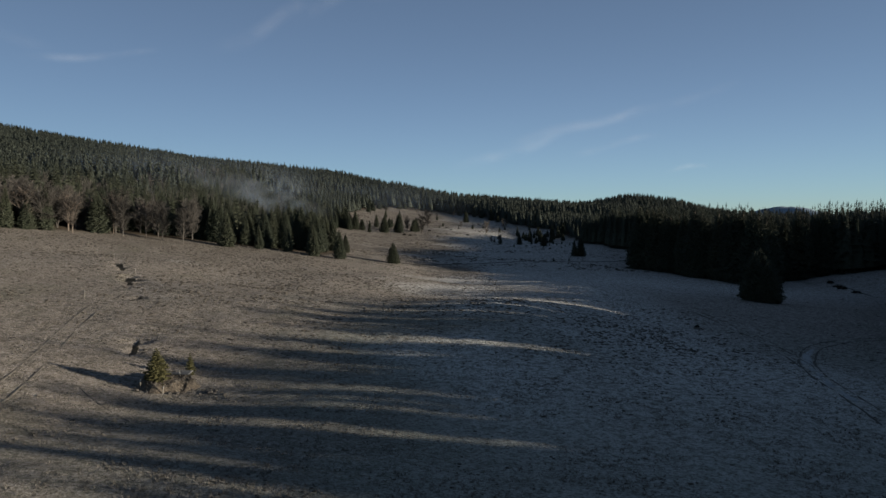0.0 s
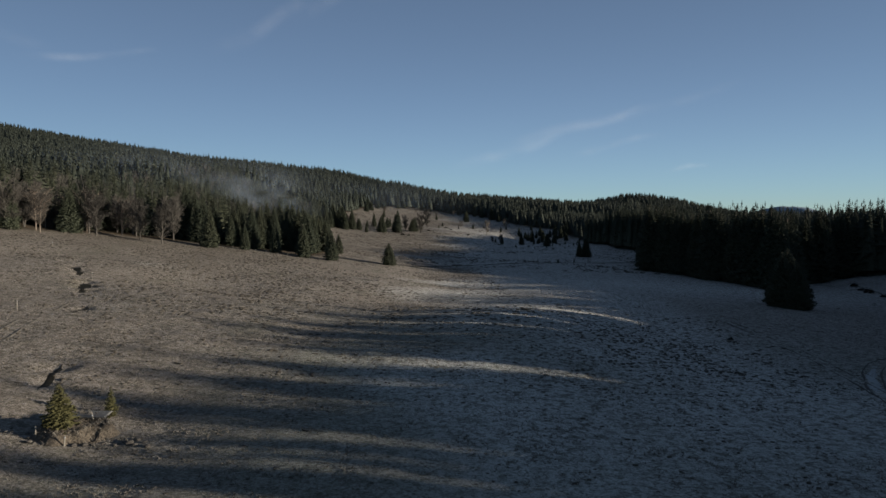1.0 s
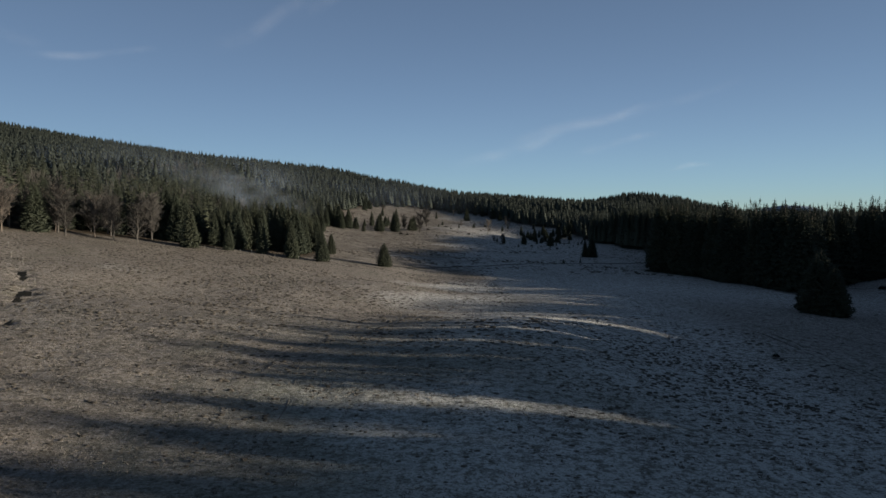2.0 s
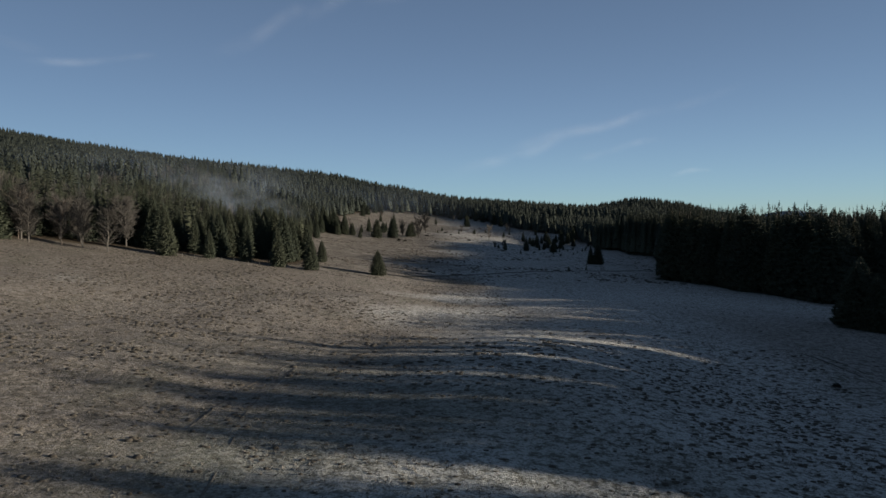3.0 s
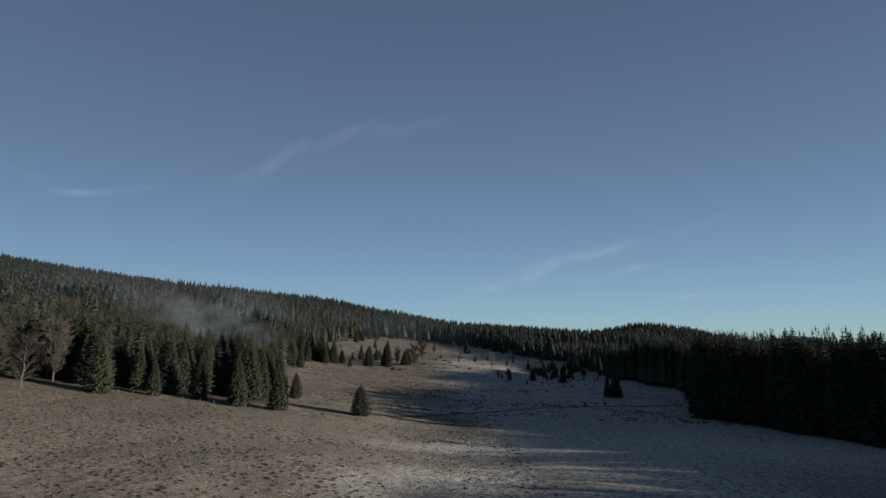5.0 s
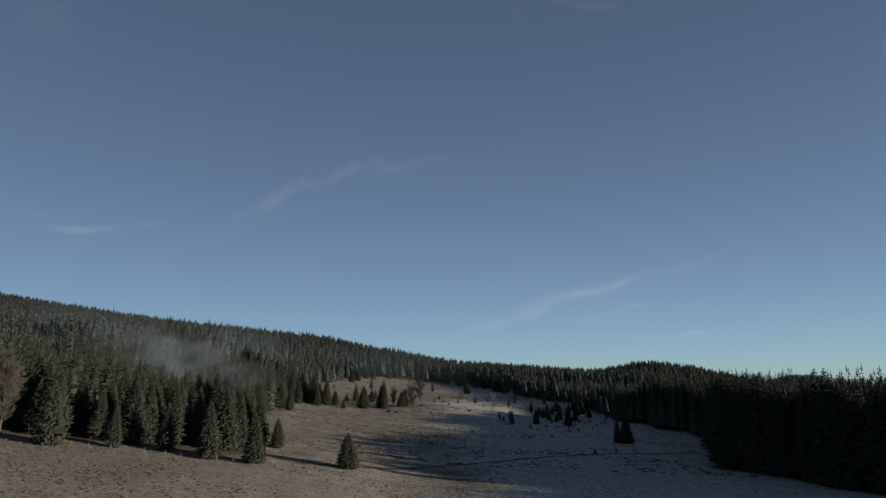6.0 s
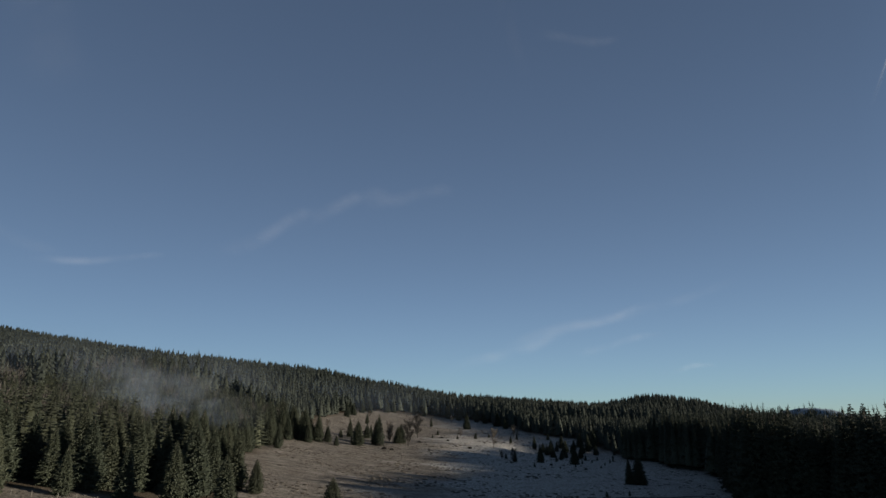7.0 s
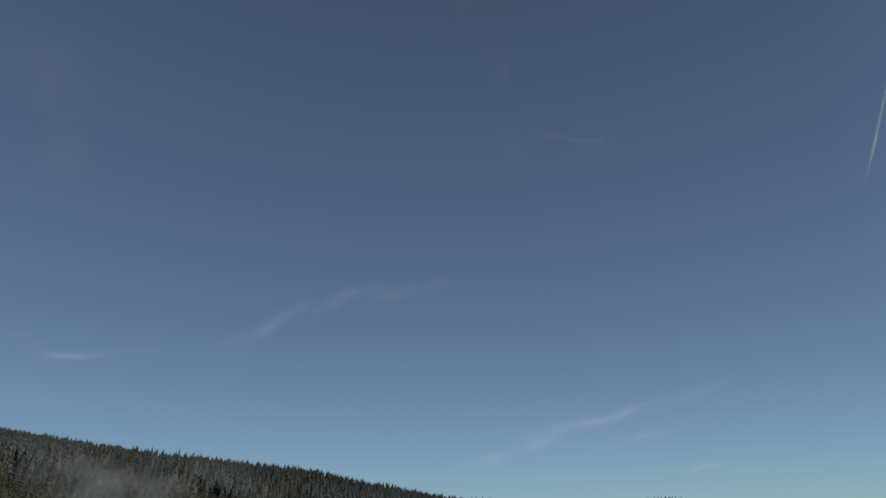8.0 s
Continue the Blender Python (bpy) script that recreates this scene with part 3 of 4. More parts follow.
# the loose group of trees farther up the pasture, and the scatter beyond
for x, y, tall, kind in ((-66.5, 343, 10, 3), (-68, 349, 5, 4), (-66, 388, 15, 1), (-63, 405, 14, 3), (-70, 398, 13, 1), (-73, 390, 15, 0), (-78, 396, 14, 3),
                         (-60, 412, 7, 4), (-83, 388, 12, 1), (-52, 394, 4, 4), (-53.8, 447, 10.7, 3), (-44.1, 410.3, 12.1, 2), (-44.6, 450, 8, 0), (-43.4, 459, 7, 3),
                         (-34.3, 420.7, 16, 3), (-36, 422.5, 13, 1), (-25.4, 434.4, 9, 2), (-23.7, 436.7, 10.4, 0), (-7.3, 469.7, 2.2, 4), (-57.6, 548, 8, 3), (17, 588, 11.5, 0), (-74, 636, 14, 1), (-68, 645, 12, 3), (-71, 655, 15, 0), (-56, 672, 14, 4), (-50, 680, 12, 1), (-30, 684, 15, 3), (-22, 680, 11, 0), (2, 682, 14, 1),
                         (12, 676, 12, 4), (28, 660, 14, 3), (35, 650, 11, 1), (44, 622, 12, 0), (49, 600, 10, 4), (-80, 610, 13, 3), (-76, 600, 10, 0), (-77, 575, 12, 1),
                         (-58, 440, 5, 4), (-11.5, 590, 5, 4), (34, 391, 6.4, 3), (46.7, 395, 8.4, 1), (52.6, 458, 7.8, 3), (57, 440, 6, 4), (64.5, 452, 6.5, 3),
                         (69, 450, 7, 2), (62, 390, 8.2, 0), (74, 434, 4.5, 4), (82, 450, 9.7, 1), (85, 455, 8, 3), (93, 480, 8.3, 0), (67, 498, 4.5, 4),
                         (72, 446, 5.5, 4), (60, 444, 6, 2), (67, 440, 6, 1), (76, 441, 5, 4), (70, 425, 4, 4), (40, 470, 4, 4), (47, 500, 4.5, 3)):
    spruce(x, y, tall, kind, 1.0, "spruce scattered on the upper pasture")
for x, y, tall in ((-19.1, 424.5, 13), (-16.2, 469, 13.5), (-30.4, 437, 8), (27.4, 439.5, 9.5), (32.9, 387.4, 5.8), (28.8, 402.4, 4), (-69, 457, 6), (-33, 470, 8), (10, 500, 6), (48, 530, 8), (52, 536, 7), (-12, 604, 6), (-62, 593, 6), (40, 610, 8), (-35, 640, 6), (5, 640, 6)):
    beech(x, y, tall, None, "small leafless tree on the upper pasture")

for x, y, tall in ((-76, 384, 14), (-80, 378, 15), (-72, 380, 12), (-69, 392, 13), (-75, 402, 14), (-66, 398, 11), (-86, 398, 15), (-64, 386, 9), (-78, 372, 12),
                   (-62, 398, 12), (-71, 408, 14), (-58, 404, 8), (-82, 408, 15), (-69, 355, 9), (-72, 348, 12), (-52.5, 397.3, 4.7)):
    spruce(x, y, tall, None, 1.0, "spruce in a loose grove on the upper pasture")

for x, y, tall in ((63, 428, 5), (66, 432, 4), (59, 432, 6), (73, 428, 6.5), (78, 446, 6), (56, 448, 5.5), (62, 456, 6), (69, 461, 7), (75, 455, 6), (80, 462, 8), (88, 462, 9),
                   (90, 470, 8), (84, 440, 6), (61, 420, 4), (66, 415, 3), (72, 412, 3), (57, 410, 2.5), (49.4, 281, 1.7), (57.8, 287, 1.5), (41, 375, 2), (31, 404, 3), (60, 378, 1.6),
                   (66, 392, 2), (72, 398, 1.5), (80, 395, 2), (55, 400, 1.4), (78, 412, 2.2), (88, 420, 2), (70, 372, 1.3), (38, 440, 2), (52, 372, 1.2), (47, 405, 1.8),
                   (64, 405, 2.4), (75, 385, 1.4), (84, 405, 1.8), (92, 432, 3), (20, 500, 4), (-5, 520, 3.5), (30, 520, 3), (8, 480, 2.5)):
    spruce(x, y, tall, PICK.choice((0, 2, 4)), 1.0, "young dark spruce on frosted upper pasture")

# the near fronts of both woods, tree by tree
fx, fy = spread(-190, -30, 125, 330, 5.1, 21)
fs = meadow_side(fx, fy)
for x, y, s in zip(fx, fy, fs):
    if -15 < s < (-2.5 if -84 < x < -30 and y < 235 else -1.5) and y < 325 and x > -150:
        leafy = x < -82 and PICK.random() < 0.5 and s > -11
        if leafy:
            beech(x, y, PICK.uniform(8, 12.5))
        else:
            spruce(x, y, PICK.uniform(6.5, 12) + min(5.5, -s * 0.42), PICK.choice((0, 1, 2, 4, 4, 1)), PICK.uniform(0.76, 0.95))
fx, fy = spread(70, 260, 186, 340, 4.3, 22)
fs = meadow_side(fx, fy)
for x, y, s in zip(fx, fy, fs):
    if -11 < s < -3 and x < 150 and y > 192:
        tall = PICK.uniform(23.5, 27.2) if y < 300 else PICK.uniform(16, 22)
        stand(TALL_SPRUCES[PICK.randrange(3)], x, y, tall / 10, PICK.uniform(0, 360), 1, PICK.uniform(-1.2, 1.2))["placed"] = 1
for x, y, tall in ((78, 153, 13), (80.6, 156, 14), (79.6, 149.5, 10.5), (81.8, 152.5, 11)):
    spruce(x, y, tall, PICK.choice((0, 2)), 1.0, "tall dark spruce in a clump on the shaded pasture")
# added out of view, to cut short a sun shaft across the pasture
for x, y, tall in ((68, 32.6, 13), (70.5, 31.4, 13.6), (72.5, 32.9, 14), (74.5, 30.6, 14.2), (76.5, 32, 14.6)):
    spruce(x, y, tall, PICK.choice((0, 2)), 0.9, "unseen spruce added to block a sun shaft")


# ---------------------------------------------------------------- woods too deep to count
def wood(name, label, xs, ys, heights, models, material, seed):
    rs = np.random.RandomState(seed)
    pick = rs.randint(0, len(models), len(xs))
    zs = height(xs, ys)
    allv, allt, base = [], [], 0
    for m, (verts, tris) in enumerate(models):
        sel = np.where(pick == m)[0]
        if not len(sel):
            continue
        a = rs.uniform(0, 6.283, len(sel))
        k = heights[sel] / verts[:, 2].max()
        w = k * rs.uniform(0.75, 1.3, len(sel))
        c, s = np.cos(a) * w, np.sin(a) * w
        px = verts[None, :, 0] * c[:, None] - verts[None, :, 1] * s[:, None] + xs[sel][:, None]
        py = verts[None, :, 0] * s[:, None] + verts[None, :, 1] * c[:, None] + ys[sel][:, None]
        pz = verts[None, :, 2] * k[:, None] + zs[sel][:, None]
        allv.append(np.stack([px, py, pz], -1).reshape(-1, 3))
        allt.append((tris[None] + (np.arange(len(sel)) * len(verts))[:, None, None]).reshape(-1, 3) + base)
        base += len(sel) * len(verts)
    return tagged(new(name, tri_mesh(name, np.concatenate(allv), np.concatenate(allt), material)), label, "forest", kind="stuff")


MID = [spruce_crown(10, w, 16, 6, sd, 0.05, cr) for w, sd, cr in ((2.9, 31, 0.42), (2.4, 32, 0.42), (3.3, 33, 0.42), (2.7, 34, 0.42))]
DENSE = [spruce_crown(10, w, 22, 6, sd, 0.05, cr) for w, sd, cr in ((1.75, 35, 0.62), (1.5, 36, 0.62), (2.0, 37, 0.62))]
FARTHEST = [far_tree(10, w, n, sd) for w, n, sd in ((3.1, 22, 46), (2.5, 22, 47), (3.5, 21, 48), (2.8, 20, 49))]
FAR = [far_tree(10, w, n, sd) for w, n, sd in ((3.2, 31, 41), (2.6, 32, 42), (3.5, 34, 43), (2.9, 32, 44), (2.3, 34, 45))]


def tall_of(xs, ys, lo, hi, seed):
    rs = np.random.RandomState(seed)
    return lo + (hi - lo) * (0.65 * rs.rand(len(xs)) + 0.35 * vnoise(xs, ys, 30))


x, y = spread(-330, -30, 130, 430, 5.3, 51)
s = meadow_side(x, y)
k = ((s < -15) | ((s < -1.5) & ((y >= 325) | (x <= -150)))) & (x > -0.8 * y - 60) & (s > -70)
wood("forest", "dense dark spruce forest behind the meadow's edge", x[k], y[k], tall_of(x[k], y[k], 10, 17.5, 1), MID, NEEDLES, 61)
done_left = lambda x, y: (x > -330) & (x < -30) & (y > 130) & (y < 430) & (meadow_side(x, y) > -70)

# how high the east wood stands over its front line, along the valley: peaks and dips set to throw shadows and sun
# shafts
SHADE_CAP_AT = [-60, 18, 19.4, 20.2, 21.9, 22.6, 27.2, 27.9, 29.7, 30.4, 36, 38.8, 39.6, 40.8, 42, 43.6, 44.3, 46.9, 48.1, 49.5, 50.2, 53.2, 53.8, 54.9, 55.6, 60.6, 61.4, 63.4, 64.2, 66, 69.5, 71.5, 74, 78,
          80.4, 83, 87, 96, 101, 104.8, 105.6, 107.4, 108.2, 112, 114, 116, 118, 134, 136.5, 139.5, 141, 143, 144, 145.5, 147, 148.9, 149.4, 150.6, 151.4, 154, 155.5, 157.5, 159, 169, 172, 175.5, 177.5, 197]
SHADE_CAP = [23.8, 23.3, 22.8, 20.6, 20.6, 24, 25, 25.4, 25.4, 22.2, 22.2, 21.6, 20.2, 22.6, 18, 18, 23.4, 25.7, 19.2, 19.2, 24, 23.4, 19.4, 19.4, 23.9, 24.6, 14.8, 14.8, 27.2, 27.2, 25.2, 22.5, 24.3, 23.8,
          25.3, 22.8, 24.1, 23.2, 21.2, 20.7, 10.8, 10.8, 15.2, 16.3, 13.8, 13.8, 16.4, 15.6, 12.4, 12.4, 15, 15, 12.2, 12.2, 14.8, 14.2, 10.6, 10.6, 14.5, 14.2, 11.4, 11.4, 14.4, 14, 11.2, 11.2, 14.2, 14]


def stature(x, y, tall, slim):
    """Each east-wood tree keeps its own height, up to a cap that shapes shadows."""
    v, top = y + 0.1405 * (x - 70), np.full(len(x), 99.0)
    for dv in np.arange(-3, 3.01, 0.25):
        top = np.minimum(top, np.interp(v + dv, SHADE_CAP_AT, SHADE_CAP) + abs(dv) / slim)
    top = top + 0.15 * (x - 70) + broad(np.full(len(x), 70.0), v) - broad(x, y)
    return np.where(y > 197, tall, np.minimum(tall, top))


x, y = spread(58, 330, -70, 430, 3.6, 52)
s = meadow_side(x, y)
k = (s < -1) & ~((s > -11) & (y > 192) & (y < 340) & (x < 150)) & (s > -40)
x, y = x[k], y[k]
wood("forest", "dark shaded spruce forest along the valley", x, y, np.where(y > 400, 0.8, np.where(y > 335, 1.02, np.where((y > 197) & (x > 105), 1.1, np.where(y > 197, 1.06, 1.0)))) * stature(x, y, tall_of(x, y, 19.5, 26.5, 2) * np.where((y > 105) & (y < 197), 1.2, 1.0), 0.16), DENSE, NEEDLES, 62)
done_right = lambda x, y: (x > 58) & (x < 330) & (y < 430) & (meadow_side(x, y) > -40)

x, y = spread(-900, 900, -60, 640, 6.2, 53)
s = meadow_side(x, y)
rare = (x > 130) & (np.arange(len(x)) % 3 > 0)
k = (s < -2) & ~done_left(x, y) & ~done_right(x, y) & (np.abs(x) < 0.8 * np.maximum(y, 180) + 60) & ((x > 0) | (y > 150)) & ~(rare & (y > 120))
wood("forest", "spruce forest on the lower slopes", x[k], y[k], np.where((x[k] > 80) & (y[k] > 335), np.where(y[k] > 420, 0.65, 0.9), 1.0) * np.where(x[k] < 0, 0.86, 1.0) * tall_of(x[k], y[k], 10, 22, 3), FAR, NEEDLES_FAR, 63)

x, y = spread(-900, 900, 640, 975, 6.6, 54)
dx, dy = spread(180, 960, 1060, 1260, 7.0, 56)
x, y = np.concatenate([x, dx]), np.concatenate([y, dy])
k = (np.abs(x) < 0.8 * y + 60) & (meadow_side(x, y) < -2)
wood("forest", "distant spruce forest covering the ridge and hill", x[k], y[k], np.where((y[k] > 1000) | (x[k] > 220), 0.75, 1.0) * tall_of(x[k], y[k], 11, 24, 4), FARTHEST, NEEDLES_FAR, 64)


# leafless crowns among the spruces of the near slope
def bare_crown(tall, wide, seed):
    rs = np.random.RandomState(seed)
    n = 190
    d = rs.normal(size=(n, 3))
    d /= np.linalg.norm(d, axis=1)[:, None]
    c = d * rs.uniform(0.15, 0.85, (n, 1)) * (wide, wide, tall * 0.36) + (0, 0, tall * 0.6)
    e = c + (d + (0, 0, 0.9)) * rs.uniform(0.5, 1.0, (n, 1)) * tall * 0.1
    s = np.cross(d, rs.normal(size=(n, 3)))
    s = s / np.linalg.norm(s, axis=1)[:, None] * 0.045 * tall / 10
    verts = np.stack([c - s, c + s, e], 1).reshape(-1, 3)
    stem = np.array([(-0.12, 0, 0), (0.12, 0, 0), (0, 0, tall * 0.8), (0, -0.12, 0), (0, 0.12, 0), (0, 0, tall * 0.8)])
    verts[:, 2] = np.minimum(verts[:, 2], tall)
    return np.concatenate([verts, stem]), np.arange(n * 3 + 6).reshape(-1, 3)


x, y = spread(-300, -70, 170, 420, 7.0, 55)
s = meadow_side(x, y)
k = (s < -6) & (s > -90) & (vnoise(x, y, 34) > 0.6) & (x > -0.8 * y - 40)
wood("bare_woodland", "leafless brown trees scattered through the spruce forest", x[k], y[k], tall_of(x[k], y[k], 10, 14.5, 5),
     [bare_crown(10, w, sd) for w, sd in ((2.4, 71), (2.9, 72), (2.1, 73))], TWIGS, 65)


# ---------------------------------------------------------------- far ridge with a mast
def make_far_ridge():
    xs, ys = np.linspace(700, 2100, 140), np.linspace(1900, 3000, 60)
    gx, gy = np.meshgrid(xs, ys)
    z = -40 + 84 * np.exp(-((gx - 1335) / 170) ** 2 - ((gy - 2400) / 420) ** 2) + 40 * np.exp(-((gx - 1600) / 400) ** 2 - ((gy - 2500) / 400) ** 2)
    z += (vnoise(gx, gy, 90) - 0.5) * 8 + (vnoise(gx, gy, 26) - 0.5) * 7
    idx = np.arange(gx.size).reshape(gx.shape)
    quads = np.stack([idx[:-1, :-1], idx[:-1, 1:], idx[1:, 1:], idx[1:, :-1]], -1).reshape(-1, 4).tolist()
    # plain material whose blue carries the haze of distance
    me = mesh_from("far_ridge", np.stack([gx, gy, z], -1).reshape(-1, 3), quads, HAZED_RIDGE, True)
    tagged(new("backdrop", me), "far wooded ridge in haze-blue colour under a pale sky", "ridge", kind="structure")


make_far_ridge()


def make_mast(x, y, z):
    root = tagged(new("mast"), "small grey mast on the far ridge", "mast")
    root.location = (x, y, z)
    v, f = tube([(0, 0, 0), (0, 0, 9), (0, 0, 18)], [2.2, 1.6, 0.5], 8)
    child("tower", mesh_from("tower", v, f, MAST_PAINT), root)
    v, f = tube([(0, 0, 8), (0, 0, 8.5), (0, 0, 11), (0, 0, 11.5)], [2.0, 3.2, 3.2, 2.0], 10)
    child("platform", mesh_from("platform", v, f, MAST_PAINT), root)


make_mast(1335, 2400, 50)


# ---------------------------------------------------------------- mist and high cloud
def sheet(name, label, category, corners, material, nu=12, nv=4, sag=0.0, seed=0):
    """A soft sheet of vapour between two end points: corners are (start, end, height vector)."""
    a, b, up = (Vector(c) for c in corners)
    rs = random.Random(seed)
    ph = rs.uniform(0, 6)
    verts, faces, uvs = [], [], []
    nrm = (b - a).cross(up).normalized()
    for j in range(nv + 1):
        for i in range(nu + 1):
            s, t = i / nu, j / nv
            p = a.lerp(b, s) + up * (t - 0.5) + nrm * sag * math.sin(s * 5 + ph + t * 2) + up * 0.18 * math.sin(s * 6.5 + ph)
            verts.append(tuple(p))
            uvs.append((s, t))
    for j in range(nv):
        for i in range(nu):
            k = j * (nu + 1) + i
            faces.append((k, k + 1, k + nu + 2, k + nu + 1))
    me = mesh_from(name, verts, faces, material, True)
    layer = me.uv_layers.new(name="UVMap")
    for loop in me.loops:
        layer.data[loop.index].uv = uvs[loop.vertex_index]
    return tagged(new(name, me), label, category, kind="stuff")


for i, (ax, ay, az, bx, by, bz, h) in enumerate(((-112, 262, 30, -48, 272, 19, 15), (-104, 272, 29, -56, 280, 21, 17), (-124, 285, 33, -66, 270, 24, 14),
                                                 (-98, 255, 25, -44, 262, 18, 11), (-140, 300, 37, -84, 296, 29, 16), (-92, 268, 29, -62, 274, 25, 16))):
    sheet("mist", "thin grey mist drifting over the treetops", "mist", ((ax, ay, az), (bx, by, bz), (0, 0, h)), MIST, sag=3, seed=i)
# tinted see-through sheets, added to pale the slope as distance haze does
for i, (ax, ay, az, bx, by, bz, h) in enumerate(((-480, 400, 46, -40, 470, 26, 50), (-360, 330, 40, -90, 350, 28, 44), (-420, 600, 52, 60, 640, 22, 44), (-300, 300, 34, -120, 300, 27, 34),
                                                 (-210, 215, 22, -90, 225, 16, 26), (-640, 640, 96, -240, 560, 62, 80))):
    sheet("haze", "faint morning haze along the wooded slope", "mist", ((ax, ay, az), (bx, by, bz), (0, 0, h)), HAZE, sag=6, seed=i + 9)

def aloft(bearing, high, far=4550):
    b, h = radians(bearing), radians(high)
    return Vector((math.sin(b) * math.cos(h), math.cos(b) * math.cos(h), math.sin(h))) * far + Vector((2, 60, 14))


def cloud(name, label, b0, h0, b1, h1, thick, material, seed):
    a, b = aloft(b0, h0, 3300), aloft(b1, h1, 4700)
    up = (b - a).cross(a + b).normalized()
    up = (up if up.z > 0 else -up) * radians(thick) * 4000
    sheet(name, label, "cloud", (a, b, up), material, 24, 4, 20, seed)


WISP = "thin white wisp of high cloud in clear sky"
for k, (b0, h0, b1, h1, thick, ice) in enumerate(((-0.8, 4.4, 11.5, 8.4, 1.5, CIRRUS), (3.5, 6.4, 19, 10.4, 1.5, CIRRUS), (10.5, 8.1, 18, 10.2, 1.1, CIRRUS), (13, 9.0, 27, 11.9, 1.3, CIRRUS_THIN),
                                                  (11.5, 6.4, 20, 7.8, 1.0, CIRRUS), (19, 4.35, 24, 5.05, 0.7, CIRRUS), (-37, 12.5, -26, 14.4, 0.9, CIRRUS), (-42, 16.6, -33.5, 13.1, 1.6, CIRRUS_THIN),
                                                  (-22.5, 14.7, -12.5, 19.8, 1.9, CIRRUS_THIN), (-17, 17.9, -5.5, 22.0, 1.9, CIRRUS_THIN), (-10, 20.8, 1, 21.8, 1.9, CIRRUS_THIN),
                                                  (2, 50, 7.2, 40, 2.2, CIRRUS_THIN), (6, 44, 8.4, 31, 2.2, CIRRUS_THIN), (9, 35.3, 19, 33.9, 1.2, CIRRUS_THIN), (-47, 38, -34, 27, 7, CIRRUS_THIN))):
    cloud("cirrus_cloud", WISP, b0, h0, b1, h1, thick, ice, k + 1)
cloud("contrail", "thin straight white vapour trail", 38.0, 23.7, 46.0, 36.3, 0.3, CONTRAIL, 10)


# ---------------------------------------------------------------- tracks, ditch
def ribbon(name, label, category, line, width, material, lift=0.03, wander=0.12, kind="structure", seed=0):
    """A strip that follows the ground along a line of places."""
    rs = np.random.RandomState(seed)
    line = np.array(line, float)
    d = np.concatenate([[0], np.cumsum(np.hypot(*np.diff(line, axis=0).T))])
    s = np.arange(0, d[-1], 0.5)
    # a smoothed line through the places
    x, y = np.interp(s, d, line[:, 0]), np.interp(s, d, line[:, 1])
    box = np.ones(13) / 13
    px, py = np.convolve(np.pad(x, 6, "edge"), box, "valid"), np.convolve(np.pad(y, 6, "edge"), box, "valid")
    tx, ty = np.gradient(px), np.gradient(py)
    n = np.hypot(tx, ty) + 1e-9
    off = (vnoise(s, s * 0 + seed * 7, 5) - 0.5) * wander * 2
    w = width * (0.6 + 0.8 * vnoise(s, s * 0 + 40 + seed, 3)) / 2
    w[:3], w[-3:] = width * 0.1, width * 0.1
    verts, faces = [], []
    for q in (-1, -0.35, 0.35, 1):
        vx, vy = px - ty / n * (off + q * w), py + tx / n * (off + q * w)
        verts.append(np.stack([vx, vy, height(vx, vy) + (lift if abs(q) < 0.5 else -0.06)], -1))
    m = len(s)
    for r in range(3):
        faces.extend((r * m + i, r * m + i + 1, (r + 1) * m + i + 1, (r + 1) * m + i) for i in range(m - 1))
    return tagged(new(name, mesh_from(name, np.concatenate(verts), faces, material, True)), label, category, kind=kind)


def twin(line, apart, width=0.17, material=SOIL, **more):
    line = np.array(line, float)
    t = np.gradient(line, axis=0)
    n = np.stack([-t[:, 1], t[:, 0]], -1) / np.hypot(*t.T)[:, None]
    for side in (-0.5, 0.5):
        ribbon("wheel_track", "worn wheel rut in the pasture grass", "track", line + n * apart * side, width, material, seed=int(side * 10 + 30), **more)


twin([(-33, 42), (-35.9, 51.3), (-36.9, 54.2), (-40.7, 63.4), (-45.0, 74.8), (-47.6, 83.6), (-50.1, 92.4), (-53.4, 101)], 1.7, 0.27)
for k, line in enumerate(([(-15.6, 76), (-15.2, 84.4), (-14.4, 89), (-13.5, 92), (-12.8, 97.7), (-12.2, 105), (-10.5, 120), (-9, 132), (-7.5, 139.3), (-5.9, 146.7), (-4.6, 159.5)],
                          [(-12.4, 76), (-12.6, 81.2), (-13, 85.3), (-12.5, 89.6), (-12, 95.5), (-11.5, 104), (-10, 117)], [(-10.4, 62), (-11.1, 71.2), (-12.1, 78)],
                          [(-16.8, 80), (-16.2, 86), (-15, 93)], [(-49.1, 100.6), (-53, 109.6), (-55.6, 116.2)], [(-54.5, 76), (-52.8, 81.3), (-50.2, 84.7), (-48.8, 89.3)],
                          [(-32, 52), (-30.3, 50.5), (-27, 47.5), (-22.4, 44)], [(-30, 52), (-26, 48.6), (-23, 46.5)])):
    ribbon("wheel_track", "faint single rut in the pasture grass", "track", line, 0.2, SOIL, seed=50 + k, lift=0.012)
twin([(34, 42), (37.9, 52), (39.5, 59.4), (41.7, 67.4), (45.9, 76.8), (51.1, 85.2), (57.1, 92.4), (65.7, 98.9), (75.5, 103.7), (92, 108)], 1.8, 0.36, MIRE)
twin([(44, 73), (46.3, 79.6), (48.4, 89.7), (50.2, 100), (50.2, 110), (48.5, 120)], 1.6, 0.32, MIRE)
ribbon("track_verge", "rimed strip of grass between two wheel ruts", "track", [(38.5, 56), (41.7, 67.4), (45.9, 76.8), (51.1, 85.2), (57.1, 92.4)], 1.3, RIME, 0.02, 0.2, seed=61)
